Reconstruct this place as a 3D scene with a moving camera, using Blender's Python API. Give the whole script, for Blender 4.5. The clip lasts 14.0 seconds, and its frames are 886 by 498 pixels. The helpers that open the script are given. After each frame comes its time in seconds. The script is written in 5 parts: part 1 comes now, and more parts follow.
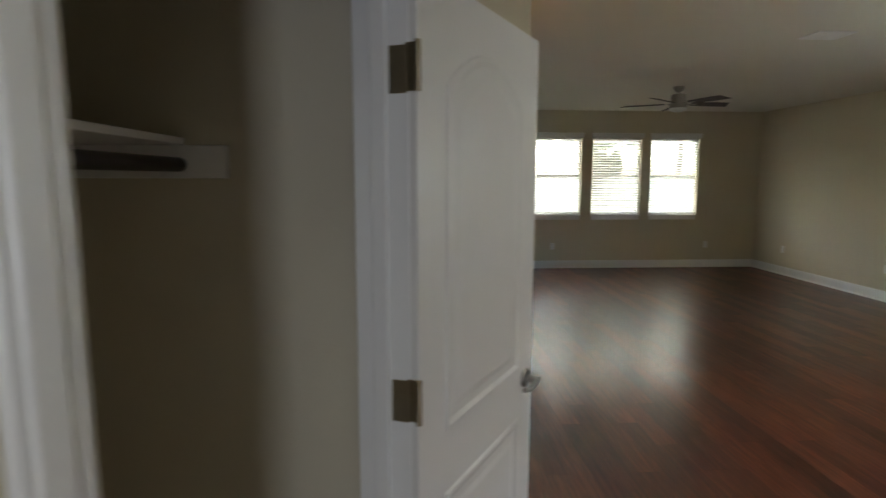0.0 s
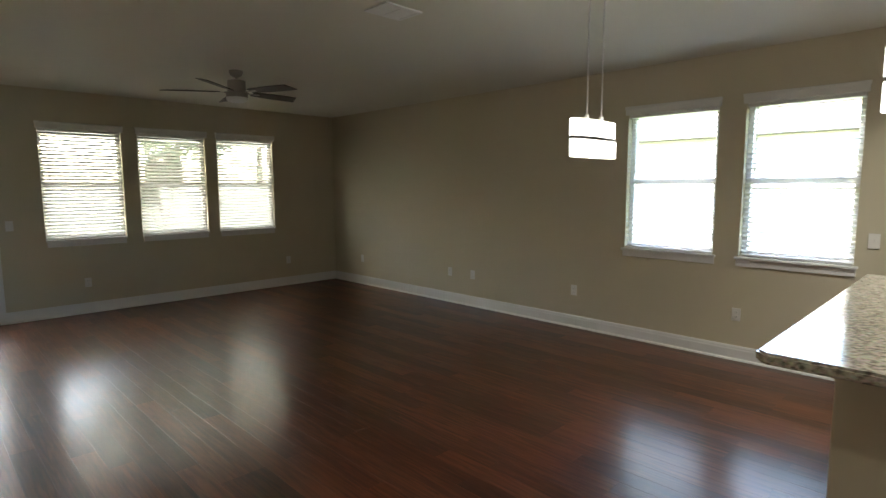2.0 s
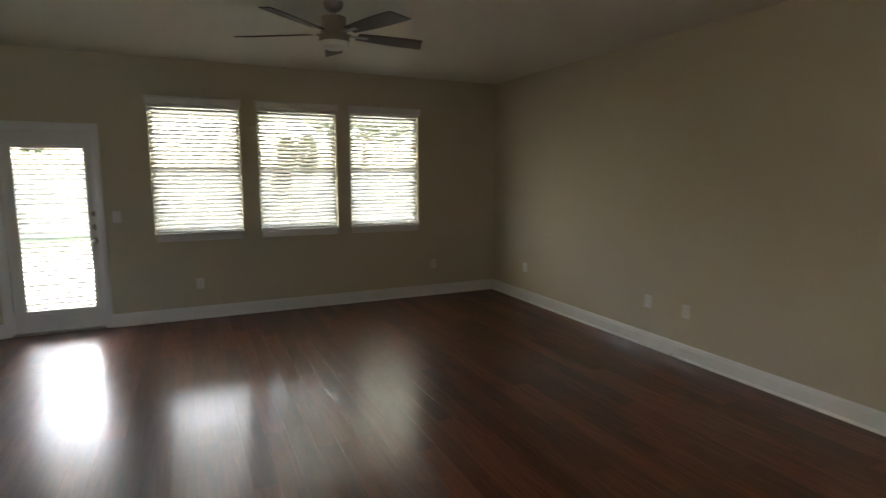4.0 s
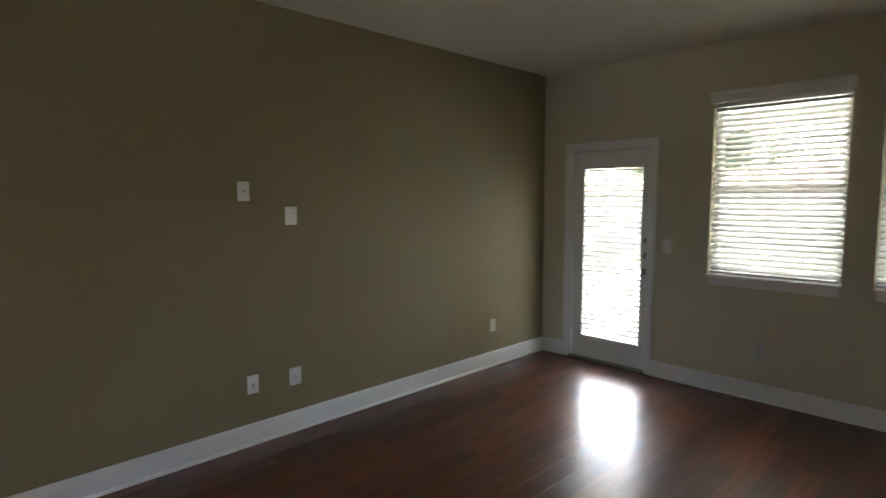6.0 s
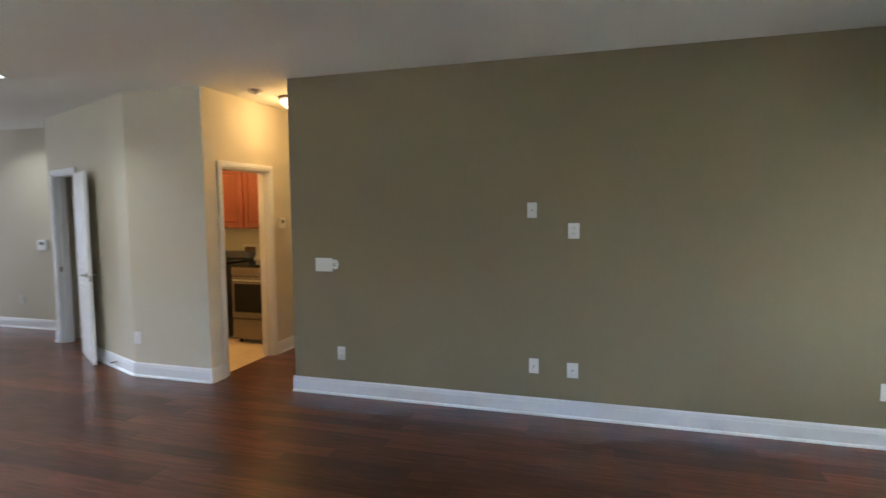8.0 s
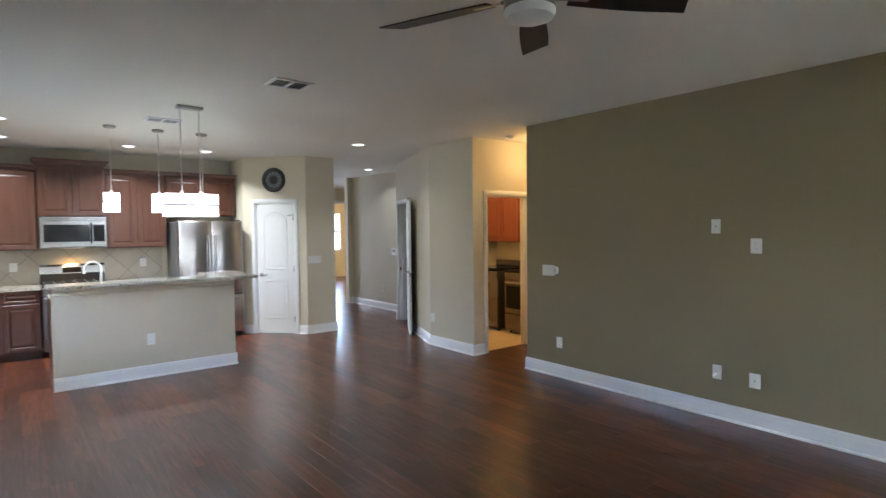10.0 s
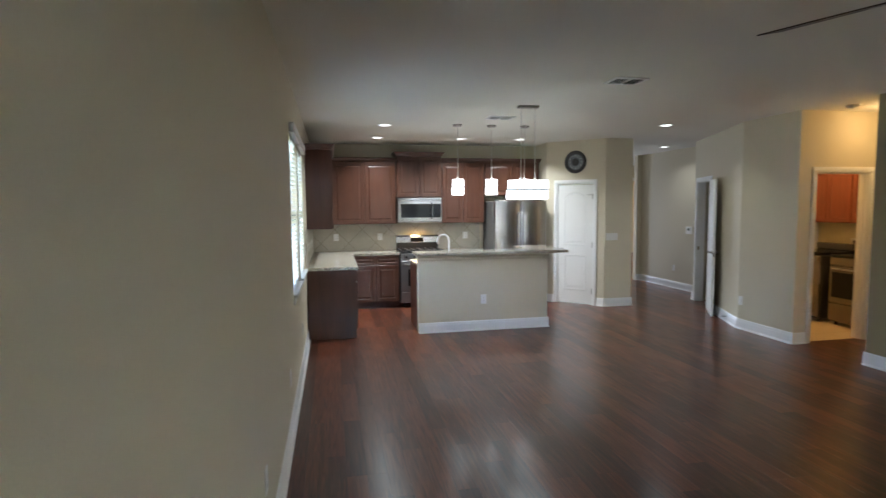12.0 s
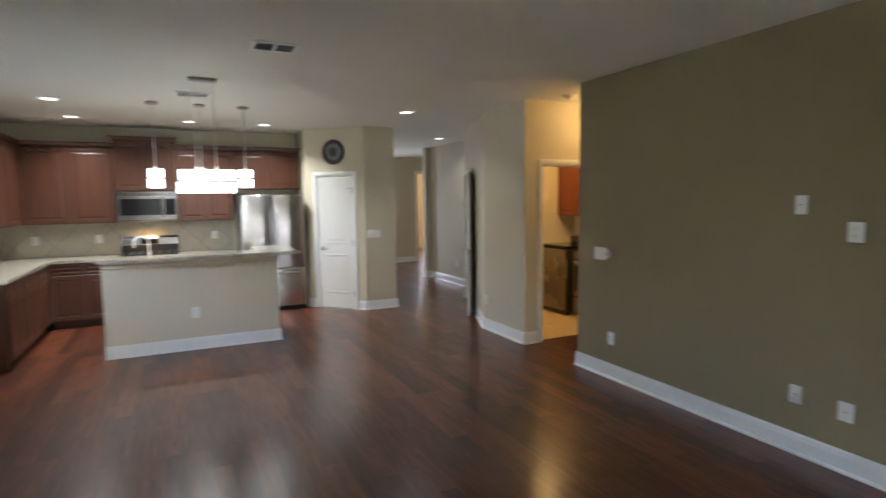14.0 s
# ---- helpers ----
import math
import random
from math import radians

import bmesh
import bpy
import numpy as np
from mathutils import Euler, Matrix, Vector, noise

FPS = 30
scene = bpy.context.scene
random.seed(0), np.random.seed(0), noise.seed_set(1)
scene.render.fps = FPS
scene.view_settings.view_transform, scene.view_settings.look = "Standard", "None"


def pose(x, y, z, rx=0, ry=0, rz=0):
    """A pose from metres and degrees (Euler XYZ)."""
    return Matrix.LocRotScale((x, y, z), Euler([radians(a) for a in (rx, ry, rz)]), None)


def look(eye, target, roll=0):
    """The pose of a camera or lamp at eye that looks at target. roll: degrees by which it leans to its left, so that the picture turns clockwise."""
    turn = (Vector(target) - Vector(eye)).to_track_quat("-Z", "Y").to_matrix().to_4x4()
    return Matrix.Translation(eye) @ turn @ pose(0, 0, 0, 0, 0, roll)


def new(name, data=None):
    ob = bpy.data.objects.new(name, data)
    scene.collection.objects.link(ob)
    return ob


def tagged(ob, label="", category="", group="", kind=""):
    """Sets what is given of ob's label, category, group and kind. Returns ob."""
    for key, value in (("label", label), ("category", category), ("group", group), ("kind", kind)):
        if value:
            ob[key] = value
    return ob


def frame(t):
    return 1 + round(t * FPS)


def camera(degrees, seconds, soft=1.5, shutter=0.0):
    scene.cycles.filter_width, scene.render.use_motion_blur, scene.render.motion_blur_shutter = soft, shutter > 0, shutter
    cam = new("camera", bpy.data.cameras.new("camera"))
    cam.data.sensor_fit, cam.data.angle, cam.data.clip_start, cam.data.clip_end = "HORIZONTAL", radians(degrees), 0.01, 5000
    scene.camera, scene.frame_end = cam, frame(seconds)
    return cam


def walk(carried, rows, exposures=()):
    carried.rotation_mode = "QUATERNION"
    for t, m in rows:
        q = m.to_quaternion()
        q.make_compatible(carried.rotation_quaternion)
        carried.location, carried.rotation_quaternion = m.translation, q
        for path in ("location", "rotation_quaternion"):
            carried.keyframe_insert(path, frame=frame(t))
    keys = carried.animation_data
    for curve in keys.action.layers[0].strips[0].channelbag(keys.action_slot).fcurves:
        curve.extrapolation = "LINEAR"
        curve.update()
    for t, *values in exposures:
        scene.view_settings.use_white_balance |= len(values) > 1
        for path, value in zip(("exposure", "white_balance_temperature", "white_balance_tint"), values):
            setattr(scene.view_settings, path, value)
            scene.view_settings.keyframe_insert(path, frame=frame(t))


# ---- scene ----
cam = camera(78.3, 14.0, soft=1.35, shutter=0.3)
# exposure follows the camera's own metering
EXPOSURES = [(0, 5.1, 6250, 3), (1.0, 4.87, 6450, 2), (2.2, 4.78, 6550, 4), (4.3, 4.8, 6500, 6), (4.5, 4.75, 6500, 6), (5.0, 4.25, 6250, 6), (5.5, 4.3, 6250, 6),
             (6.0, 4.8, 6250, 6), (6.5, 5.5, 6250, 7), (7.0, 5.95, 6050, 5), (7.5, 6.0, 5700, 5), (8.0, 5.81, 5450, 7), (8.5, 5.74, 5400, 8), (11, 5.5, 5550, 7),
             (12.5, 5.28, 5600, 5), (13.5, 5.18, 5700, 6), (14, 5.39, 5850, 7)]

PATH = [
    (0, (-0.492, -9.437, 1.611), (-0.376, -7.458, 1.347), 0.1),
    (0.5, (-0.301, -9.222, 1.623), (0.255, -7.319, 1.362), 0.1),
    (1, (-0.11, -8.829, 1.601), (0.87, -7.103, 1.358), -0.2),
    (1.5, (0.182, -8.469, 1.607), (1.437, -6.93, 1.37), -0.3),
    (2, (0.414, -7.997, 1.576), (1.811, -6.584, 1.349), -0.2),
    (2.2, (0.501, -7.83, 1.568), (1.903, -6.426, 1.321), -0.2),
    (4.3, (2.148, -6.133, 1.579), (2.663, -4.218, 1.317), -0.3),
    (4.4, (2.221, -6.038, 1.576), (2.609, -4.093, 1.32), -0.4),
    (4.5, (2.287, -5.944, 1.575), (2.574, -3.981, 1.324), -0.4),
    (5, (2.518, -5.48, 1.555), (2.203, -3.518, 1.326), -0.2),
    (5.5, (2.884, -5.014, 1.56), (1.983, -3.24, 1.354), 0.1),
    (6, (3.233, -4.561, 1.556), (1.805, -3.173, 1.368), -0.1),
    (6.5, (3.645, -4.013, 1.54), (1.856, -3.132, 1.375), -0.4),
    (7, (3.851, -3.621, 1.574), (1.902, -3.205, 1.404), -0.3),
    (7.5, (4.026, -3.191, 1.524), (2.032, -3.244, 1.383), -0.2),
    (8, (4.198, -2.562, 1.615), (2.289, -3.138, 1.467), -0.5),
    (8.5, (4.328, -2.185, 1.585), (2.557, -3.107, 1.474), -0.3),
    (10.8, (4.859, -0.602, 1.624), (3.898, -2.352, 1.506), -0.5),
    (11, (4.967, -0.579, 1.638), (4.071, -2.362, 1.501), -0.3),
    (11.5, (5.256, -0.648, 1.667), (4.554, -2.515, 1.515), -0.2),
    (12, (5.361, -0.686, 1.672), (4.964, -2.64, 1.515), -0.5),
    (12.5, (5.077, -0.802, 1.647), (4.863, -2.784, 1.488), -1.0),
    (13, (4.492, -0.903, 1.67), (4.292, -2.886, 1.501), -1.4),
    (13.5, (3.939, -1.024, 1.681), (3.564, -2.98, 1.498), -1.1),
    (14, (3.507, -1.023, 1.66), (2.639, -2.816, 1.477), -0.7),
]
walk(cam, [(t, look(e, g, r)) for t, e, g, r in PATH], EXPOSURES)


# ---- world and sun ----
world = bpy.data.worlds.new("sky")
scene.world = world
world.use_nodes = True
wn = world.node_tree
bg = wn.nodes["Background"]
sky = wn.nodes.new("ShaderNodeTexSky")
sky.sky_type = "NISHITA"
sky.sun_disc = False
sky.air_density, sky.dust_density, sky.ozone_density = 0.8, 5.0, 0.3
sky.sun_elevation = radians(58)
sky.sun_rotation = radians(342)
wn.links.new(sky.outputs[0], bg.inputs[0])
bg.inputs[1].default_value = 0.15
sun = new("sun", bpy.data.lights.new("sun", "SUN"))
sun.data.energy, sun.data.angle, sun.data.color = 1.8, radians(8), (1.0, 0.95, 0.88)
sun.matrix_world = look((-6, 18, 30), (0, 0, 0))


# ---- lamps of the place, and an added fill ----
def lamp(name, kind, place, energy, size, color, aim=None):
    d = bpy.data.lights.new(name, kind)
    d.energy, d.color = energy, color
    if kind == "AREA":
        d.shape, d.size, d.spread = "DISK", size, radians(128)
    else:
        d.shadow_soft_size = size
    ob = new(name, d)
    ob.matrix_world = look(place, aim or (place[0], place[1] + 0.0001, 0))
    return ob


WARM, NEUTRAL = (1.0, 0.56, 0.19), (1.0, 0.95, 0.88)
CANS = [(0.89, -7.42), (-0.76, -9.94), (4.65, -7.94), (4.65, -9.25), (3.315, -9.23), (2.35, -9.2)]
H = 2.743
for cx, cy in CANS:
    lamp("can_lamp", "AREA", (cx, cy, H - 0.012), (0.09 if cx < 0 else 0.14 if cx < 1 else 0.57), 0.12, NEUTRAL)
lamp("alcove_lamp", "POINT", (-0.75, -5.62, 2.56), 0.27, 0.09, WARM)
lamp("laundry_lamp", "POINT", (-0.9, -6.9, 2.5), 1.0, 0.1, WARM)
# added daylight fill at the unseen front door, brightens the hall
hall_fill = lamp("hall_daylight_fill", "AREA", (-0.2, -14.42, 1.1), 1.25, 0.62, (0.84, 0.86, 1.0), (-0.2, -10.0, 1.1))
hall_fill.data.shape, hall_fill.data.size_y, hall_fill.data.spread = "RECTANGLE", 1.7, radians(170)
lamp("hood_lamp", "AREA", (3.9, -9.97, 1.388), 0.085, 0.1, WARM)


# ---- materials ----
def material(name, base, rough=0.5, metal=0.0, vary=0.06, grain=40.0, stretch=(1, 1, 1), bump=0.05, blotch=2.0, spec=0.5, coat=0.0, rnd=0.0, brushed=0.0):
    """A surface with colour variation at two scales, uneven gloss and fine relief."""
    m = bpy.data.materials.new(name)
    m.use_nodes = True
    n, l = m.node_tree.nodes, m.node_tree.links
    p = n["Principled BSDF"]
    geo = n.new("ShaderNodeNewGeometry")
    mp = n.new("ShaderNodeMapping")
    mp.inputs["Scale"].default_value = stretch
    l.new(geo.outputs["Position"], mp.inputs["Vector"])
    fine, large = n.new("ShaderNodeTexNoise"), n.new("ShaderNodeTexNoise")
    fine.inputs["Scale"].default_value, fine.inputs["Detail"].default_value = grain, 5
    large.inputs["Scale"].default_value, large.inputs["Detail"].default_value = blotch, 3
    l.new(mp.outputs[0], fine.inputs["Vector"])
    l.new(mp.outputs[0], large.inputs["Vector"])
    mix = n.new("ShaderNodeMath")
    mix.operation = "MULTIPLY_ADD"
    l.new(fine.outputs[0], mix.inputs[0])
    mix.inputs[1].default_value = 0.5
    l.new(large.outputs[0], mix.inputs[2])
    src = mix.outputs[0]
    if rnd:
        info = n.new("ShaderNodeObjectInfo")
        add = n.new("ShaderNodeMath")
        add.operation = "MULTIPLY_ADD"
        l.new(info.outputs["Random"], add.inputs[0])
        add.inputs[1].default_value = rnd
        l.new(src, add.inputs[2])
        src = add.outputs[0]
    rmp = n.new("ShaderNodeMapRange")
    rmp.inputs["From Min"].default_value, rmp.inputs["From Max"].default_value = 0.35, 1.15 + rnd
    rmp.inputs["To Min"].default_value, rmp.inputs["To Max"].default_value = 1 - vary, 1 + vary
    l.new(src, rmp.inputs["Value"])
    sc = n.new("ShaderNodeVectorMath")
    sc.operation = "SCALE"
    sc.inputs[0].default_value = base
    l.new(rmp.outputs[0], sc.inputs["Scale"])
    l.new(sc.outputs[0], p.inputs["Base Color"])
    rr = n.new("ShaderNodeMapRange")
    rr.inputs["To Min"].default_value, rr.inputs["To Max"].default_value = rough * 0.85, min(1, rough * 1.15)
    l.new(large.outputs[0], rr.inputs["Value"])
    l.new(rr.outputs[0], p.inputs["Roughness"])
    p.inputs["Metallic"].default_value = metal
    p.inputs["Specular IOR Level"].default_value = spec
    p.inputs["Coat Weight"].default_value = coat
    p.inputs["Coat Roughness"].default_value = 0.15
    if brushed:
        tan = n.new("ShaderNodeTangent")
        tan.direction_type, tan.axis = "RADIAL", "Z"
        l.new(tan.outputs[0], p.inputs["Tangent"])
        p.inputs["Anisotropic"].default_value, p.inputs["Anisotropic Rotation"].default_value = brushed, 0.25
    if bump:
        b = n.new("ShaderNodeBump")
        b.inputs["Strength"].default_value, b.inputs["Distance"].default_value = bump, 0.004
        l.new(fine.outputs[0], b.inputs["Height"])
        l.new(b.outputs[0], p.inputs["Normal"])
    return m


def glowing(name, color, strength):
    m = bpy.data.materials.new(name)
    m.use_nodes = True
    p = m.node_tree.nodes["Principled BSDF"]
    p.inputs["Base Color"].default_value = (0.8, 0.8, 0.8, 1)
    p.inputs["Emission Color"].default_value = (*color, 1)
    p.inputs["Emission Strength"].default_value = strength
    return m


def clear_glass(name, rough=0.0):
    m = bpy.data.materials.new(name)
    m.use_nodes = True
    n, l = m.node_tree.nodes, m.node_tree.links
    n.remove(n["Principled BSDF"])
    tr, gl, mx = n.new("ShaderNodeBsdfTransparent"), n.new("ShaderNodeBsdfGlossy"), n.new("ShaderNodeMixShader")
    gl.inputs["Roughness"].default_value = 0.02
    fr = n.new("ShaderNodeLayerWeight")
    fr.inputs["Blend"].default_value = 0.5
    pw = n.new("ShaderNodeMath")
    pw.operation = "POWER"
    pw.inputs[1].default_value = 5
    l.new(fr.outputs["Facing"], pw.inputs[0])
    ma = n.new("ShaderNodeMath")
    ma.operation = "MULTIPLY_ADD"
    ma.inputs[1].default_value, ma.inputs[2].default_value = 0.6, 0.04
    l.new(pw.outputs[0], ma.inputs[0])
    l.new(ma.outputs[0], mx.inputs[0])
    l.new(tr.outputs[0], mx.inputs[1])
    l.new(gl.outputs[0], mx.inputs[2])
    l.new(mx.outputs[0], n["Material Output"].inputs[0])
    return m


def floor_wood(name, island):
    """Hand-scraped red-brown boards; each board has its own tone."""
    m = bpy.data.materials.new(name)
    m.use_nodes = True
    n, l = m.node_tree.nodes, m.node_tree.links
    p = n["Principled BSDF"]
    geo = n.new("ShaderNodeNewGeometry")
    if island:
        rnd = geo.outputs["Random Per Island"]
    else:
        rnd = n.new("ShaderNodeObjectInfo").outputs["Random"]
    off = n.new("ShaderNodeVectorMath")
    off.operation = "MULTIPLY_ADD"
    cmb = n.new("ShaderNodeCombineXYZ")
    for i in range(3):
        l.new(rnd, cmb.inputs[i])
    l.new(cmb.outputs[0], off.inputs[0])
    off.inputs[1].default_value = (17, 31, 5)
    l.new(geo.outputs["Position"], off.inputs[2])
    mp = n.new("ShaderNodeMapping")
    mp.inputs["Scale"].default_value = (26, 1.5, 1)
    l.new(off.outputs[0], mp.inputs["Vector"])
    grain, wave = n.new("ShaderNodeTexNoise"), n.new("ShaderNodeTexNoise")
    grain.inputs["Scale"].default_value, grain.inputs["Detail"].default_value, grain.inputs["Distortion"].default_value = 2.2, 7, 0.6
    l.new(mp.outputs[0], grain.inputs["Vector"])
    mp2 = n.new("ShaderNodeMapping")
    mp2.inputs["Scale"].default_value = (5, 2.2, 1)
    l.new(off.outputs[0], mp2.inputs["Vector"])
    wave.inputs["Scale"].default_value, wave.inputs["Detail"].default_value = 1.6, 2
    l.new(mp2.outputs[0], wave.inputs["Vector"])
    tone = n.new("ShaderNodeMath")
    tone.operation = "MULTIPLY_ADD"
    l.new(rnd, tone.inputs[0])
    tone.inputs[1].default_value = 0.42
    l.new(grain.outputs[0], tone.inputs[2])
    ramp = n.new("ShaderNodeValToRGB")
    e = ramp.color_ramp.elements
    e[0].position, e[0].color = 0.36, (0.040, 0.0125, 0.0070, 1)
    e[1].position, e[1].color = 1.04, (0.165, 0.049, 0.021, 1)
    mid = e.new(0.70)
    mid.color = (0.084, 0.0255, 0.0125, 1)
    l.new(tone.outputs[0], ramp.inputs[0])
    l.new(ramp.outputs[0], p.inputs["Base Color"])
    rr = n.new("ShaderNodeMapRange")
    rr.inputs["To Min"].default_value, rr.inputs["To Max"].default_value = 0.36, 0.46
    l.new(wave.outputs[0], rr.inputs["Value"])
    l.new(rr.outputs[0], p.inputs["Roughness"])
    b, b2 = n.new("ShaderNodeBump"), n.new("ShaderNodeBump")
    b.inputs["Strength"].default_value, b.inputs["Distance"].default_value = 0.03, 0.006
    l.new(wave.outputs[0], b.inputs["Height"])
    b2.inputs["Strength"].default_value, b2.inputs["Distance"].default_value = 0.012, 0.001
    l.new(grain.outputs[0], b2.inputs["Height"])
    l.new(b.outputs[0], b2.inputs["Normal"])
    l.new(b2.outputs[0], p.inputs["Normal"])
    p.inputs["Specular IOR Level"].default_value = 0.2
    p.inputs["Coat Weight"].default_value, p.inputs["Coat Roughness"].default_value = 0.72, 0.21
    b3 = n.new("ShaderNodeBump")
    b3.inputs["Strength"].default_value, b3.inputs["Distance"].default_value = 0.09, 0.006
    l.new(wave.outputs[0], b3.inputs["Height"])
    l.new(b3.outputs[0], p.inputs["Coat Normal"])
    return m


def granite(name):
    m = bpy.data.materials.new(name)
    m.use_nodes = True
    n, l = m.node_tree.nodes, m.node_tree.links
    p = n["Principled BSDF"]
    geo = n.new("ShaderNodeNewGeometry")
    a, v = n.new("ShaderNodeTexNoise"), n.new("ShaderNodeTexVoronoi")
    a.inputs["Scale"].default_value, a.inputs["Detail"].default_value = 60, 6
    v.inputs["Scale"].default_value = 95
    l.new(geo.outputs["Position"], a.inputs["Vector"])
    l.new(geo.outputs["Position"], v.inputs["Vector"])
    ramp = n.new("ShaderNodeValToRGB")
    e = ramp.color_ramp.elements
    e[0].position, e[0].color = 0.33, (0.14, 0.105, 0.07, 1)
    e[1].position, e[1].color = 0.72, (0.66, 0.58, 0.42, 1)
    for pos, c in ((0.42, (0.29, 0.24, 0.16, 1)), (0.5, (0.46, 0.39, 0.26, 1))):
        e.new(pos).color = c
    l.new(a.outputs[0], ramp.inputs[0])
    mx = n.new("ShaderNodeMixRGB")
    mx.blend_type = "OVERLAY"
    mx.inputs[0].default_value = 0.2
    l.new(ramp.outputs[0], mx.inputs[1])
    l.new(v.outputs["Color"], mx.inputs[2])
    hs = n.new("ShaderNodeHueSaturation")
    hs.inputs["Saturation"].default_value = 0.6
    l.new(mx.outputs[0], hs.inputs["Color"])
    l.new(hs.outputs[0], p.inputs["Base Color"])
    p.inputs["Roughness"].default_value = 0.12
    return m


WALL = material("beige_wall_paint", (0.62, 0.565, 0.43), 0.7, vary=0.025, grain=170, bump=0.22, blotch=0.8, spec=0.3)
OLIVE = material("olive_wall_paint", (0.288, 0.241, 0.138), 0.62, vary=0.03, grain=170, bump=0.22, blotch=0.8, spec=0.3)
CEIL = material("ceiling_paint", (0.73, 0.715, 0.64), 0.8, vary=0.02, grain=120, bump=0.3, blotch=0.7, spec=0.2)
TRIM = material("white_trim_paint", (0.80, 0.80, 0.79), 0.32, vary=0.02, grain=30, bump=0.03)
DOORW = material("white_door_paint", (0.78, 0.775, 0.75), 0.34, vary=0.02, grain=60, stretch=(1, 1, 0.15), bump=0.06)
PLATE = material("white_plastic", (0.80, 0.79, 0.76), 0.35, vary=0.015, bump=0.0)
DARKSLOT = material("dark_slot", (0.04, 0.04, 0.04), 0.6, bump=0)
WOOD = floor_wood("floor_boards", False)
WOODJ = floor_wood("floor_boards_far", True)
SUB = material("joint_shadow", (0.02, 0.009, 0.006), 0.7, bump=0)
CHERRY = material("cherry_cabinet", (0.078, 0.030, 0.0165), 0.32, vary=0.28, grain=9, stretch=(6, 6, 0.5), bump=0.04, blotch=2.5, coat=0.15)
# laundry copy of the cherry, the warm lamp's red put into its colour
LAMPLIT_CHERRY = material("lamplit_cherry_cabinet", (0.155, 0.034, 0.011), 0.34, vary=0.25, grain=9, stretch=(6, 6, 0.5), bump=0.04, blotch=2.5, coat=0.15)
GRANITE = granite("granite")
STEEL = material("brushed_steel", (0.38, 0.38, 0.39), 0.38, 1.0, vary=0.04, grain=60, stretch=(30, 30, 0.3), bump=0.03)
FSTEEL = material("fridge_steel", (0.60, 0.60, 0.61), 0.22, 1.0, vary=0.05, grain=4, stretch=(3, 3, 0.05), bump=0.35, blotch=3, brushed=0.85)
BGSTEEL = material("satin_steel", (0.33, 0.33, 0.335), 0.22, 1.0, vary=0.06, grain=60, stretch=(0.5, 30, 30), bump=0.03, brushed=0.6)
NICKEL = material("brushed_nickel", (0.34, 0.32, 0.29), 0.34, 1.0, vary=0.05, grain=40, bump=0.02)
BRASS = material("aged_hinge_metal", (0.34, 0.29, 0.2), 0.42, 1.0, vary=0.15, grain=60, bump=0.1)
BLACK = material("black_enamel", (0.012, 0.012, 0.013), 0.035, vary=0.1, bump=0, spec=0.32)
BLACKM = material("black_matte", (0.02, 0.02, 0.02), 0.5, vary=0.15, bump=0.05)
GLASS = clear_glass("window_glass")
VINYL = material("window_vinyl", (0.78, 0.78, 0.76), 0.4, vary=0.02, bump=0)
SLAT = material("white_blind_slat", (0.76, 0.755, 0.73), 0.42, vary=0.02, grain=20, bump=0.02)
TILE = material("backsplash_tile", (0.47, 0.43, 0.34), 0.35, vary=0.16, grain=14, bump=0.12, blotch=5, rnd=0.35)
GROUT = material("grout", (0.31, 0.275, 0.21), 0.9, vary=0.08, bump=0.1)
LTILE = material("laundry_tile", (0.58, 0.46, 0.30), 0.4, vary=0.1, grain=12, bump=0.05, rnd=0.2)
BLADE = material("walnut_fan_blade", (0.026, 0.014, 0.011), 0.45, vary=0.25, grain=10, stretch=(3, 3, 1), bump=0.03, spec=0.3)
FROST = material("frosted_glass", (0.75, 0.76, 0.75), 0.4, vary=0.01, bump=0)
APPW = material("silver_appliance_enamel", (0.25, 0.225, 0.2), 0.27, 0.8, vary=0.05, grain=60, bump=0.02)
APPD = material("appliance_dark", (0.05, 0.045, 0.042), 0.25, vary=0.06, bump=0)
GLOW = glowing("lit_shade", (1.0, 0.96, 0.9), 0.2)
CANGLOW = glowing("lit_can", (1.0, 0.94, 0.84), 0.12)
WGLOW = glowing("lit_dome", (1.0, 0.75, 0.42), 0.06)
RODM = material("pale_satin_metal", (0.72, 0.71, 0.68), 0.4, 0.5, vary=0.03, bump=0)
BANDM = material("smoked_band", (0.10, 0.10, 0.105), 0.4, 0.6, vary=0.05, bump=0)
GRASS = material("lawn", (0.075, 0.10, 0.045), 0.9, vary=0.4, grain=60, bump=0.6, blotch=1.5)
LEAF = material("leaves", (0.045, 0.075, 0.025), 0.6, vary=0.4, grain=8, bump=0)
TOPLEAF = material("topiary_leaves", (0.12, 0.15, 0.08), 0.6, vary=0.4, grain=8, bump=0)
BARK = material("bark", (0.12, 0.09, 0.06), 0.9, vary=0.3, grain=20, bump=0.5)
CONC = material("patio_concrete", (0.55, 0.53, 0.48), 0.85, vary=0.1, grain=40, bump=0.2)
FENCE = material("fence_wood", (0.40, 0.34, 0.26), 0.85, vary=0.25, grain=12, stretch=(6, 6, 0.4), bump=0.2)
SIDING = material("neighbour_siding", (0.55, 0.52, 0.46), 0.8, vary=0.06, bump=0.1)
PORCHW = material("porch_paint", (0.42, 0.42, 0.40), 0.6, vary=0.05, grain=20, bump=0.05)
ROOF = material("roof_shingle", (0.12, 0.105, 0.09), 0.9, vary=0.25, grain=25, bump=0.3)


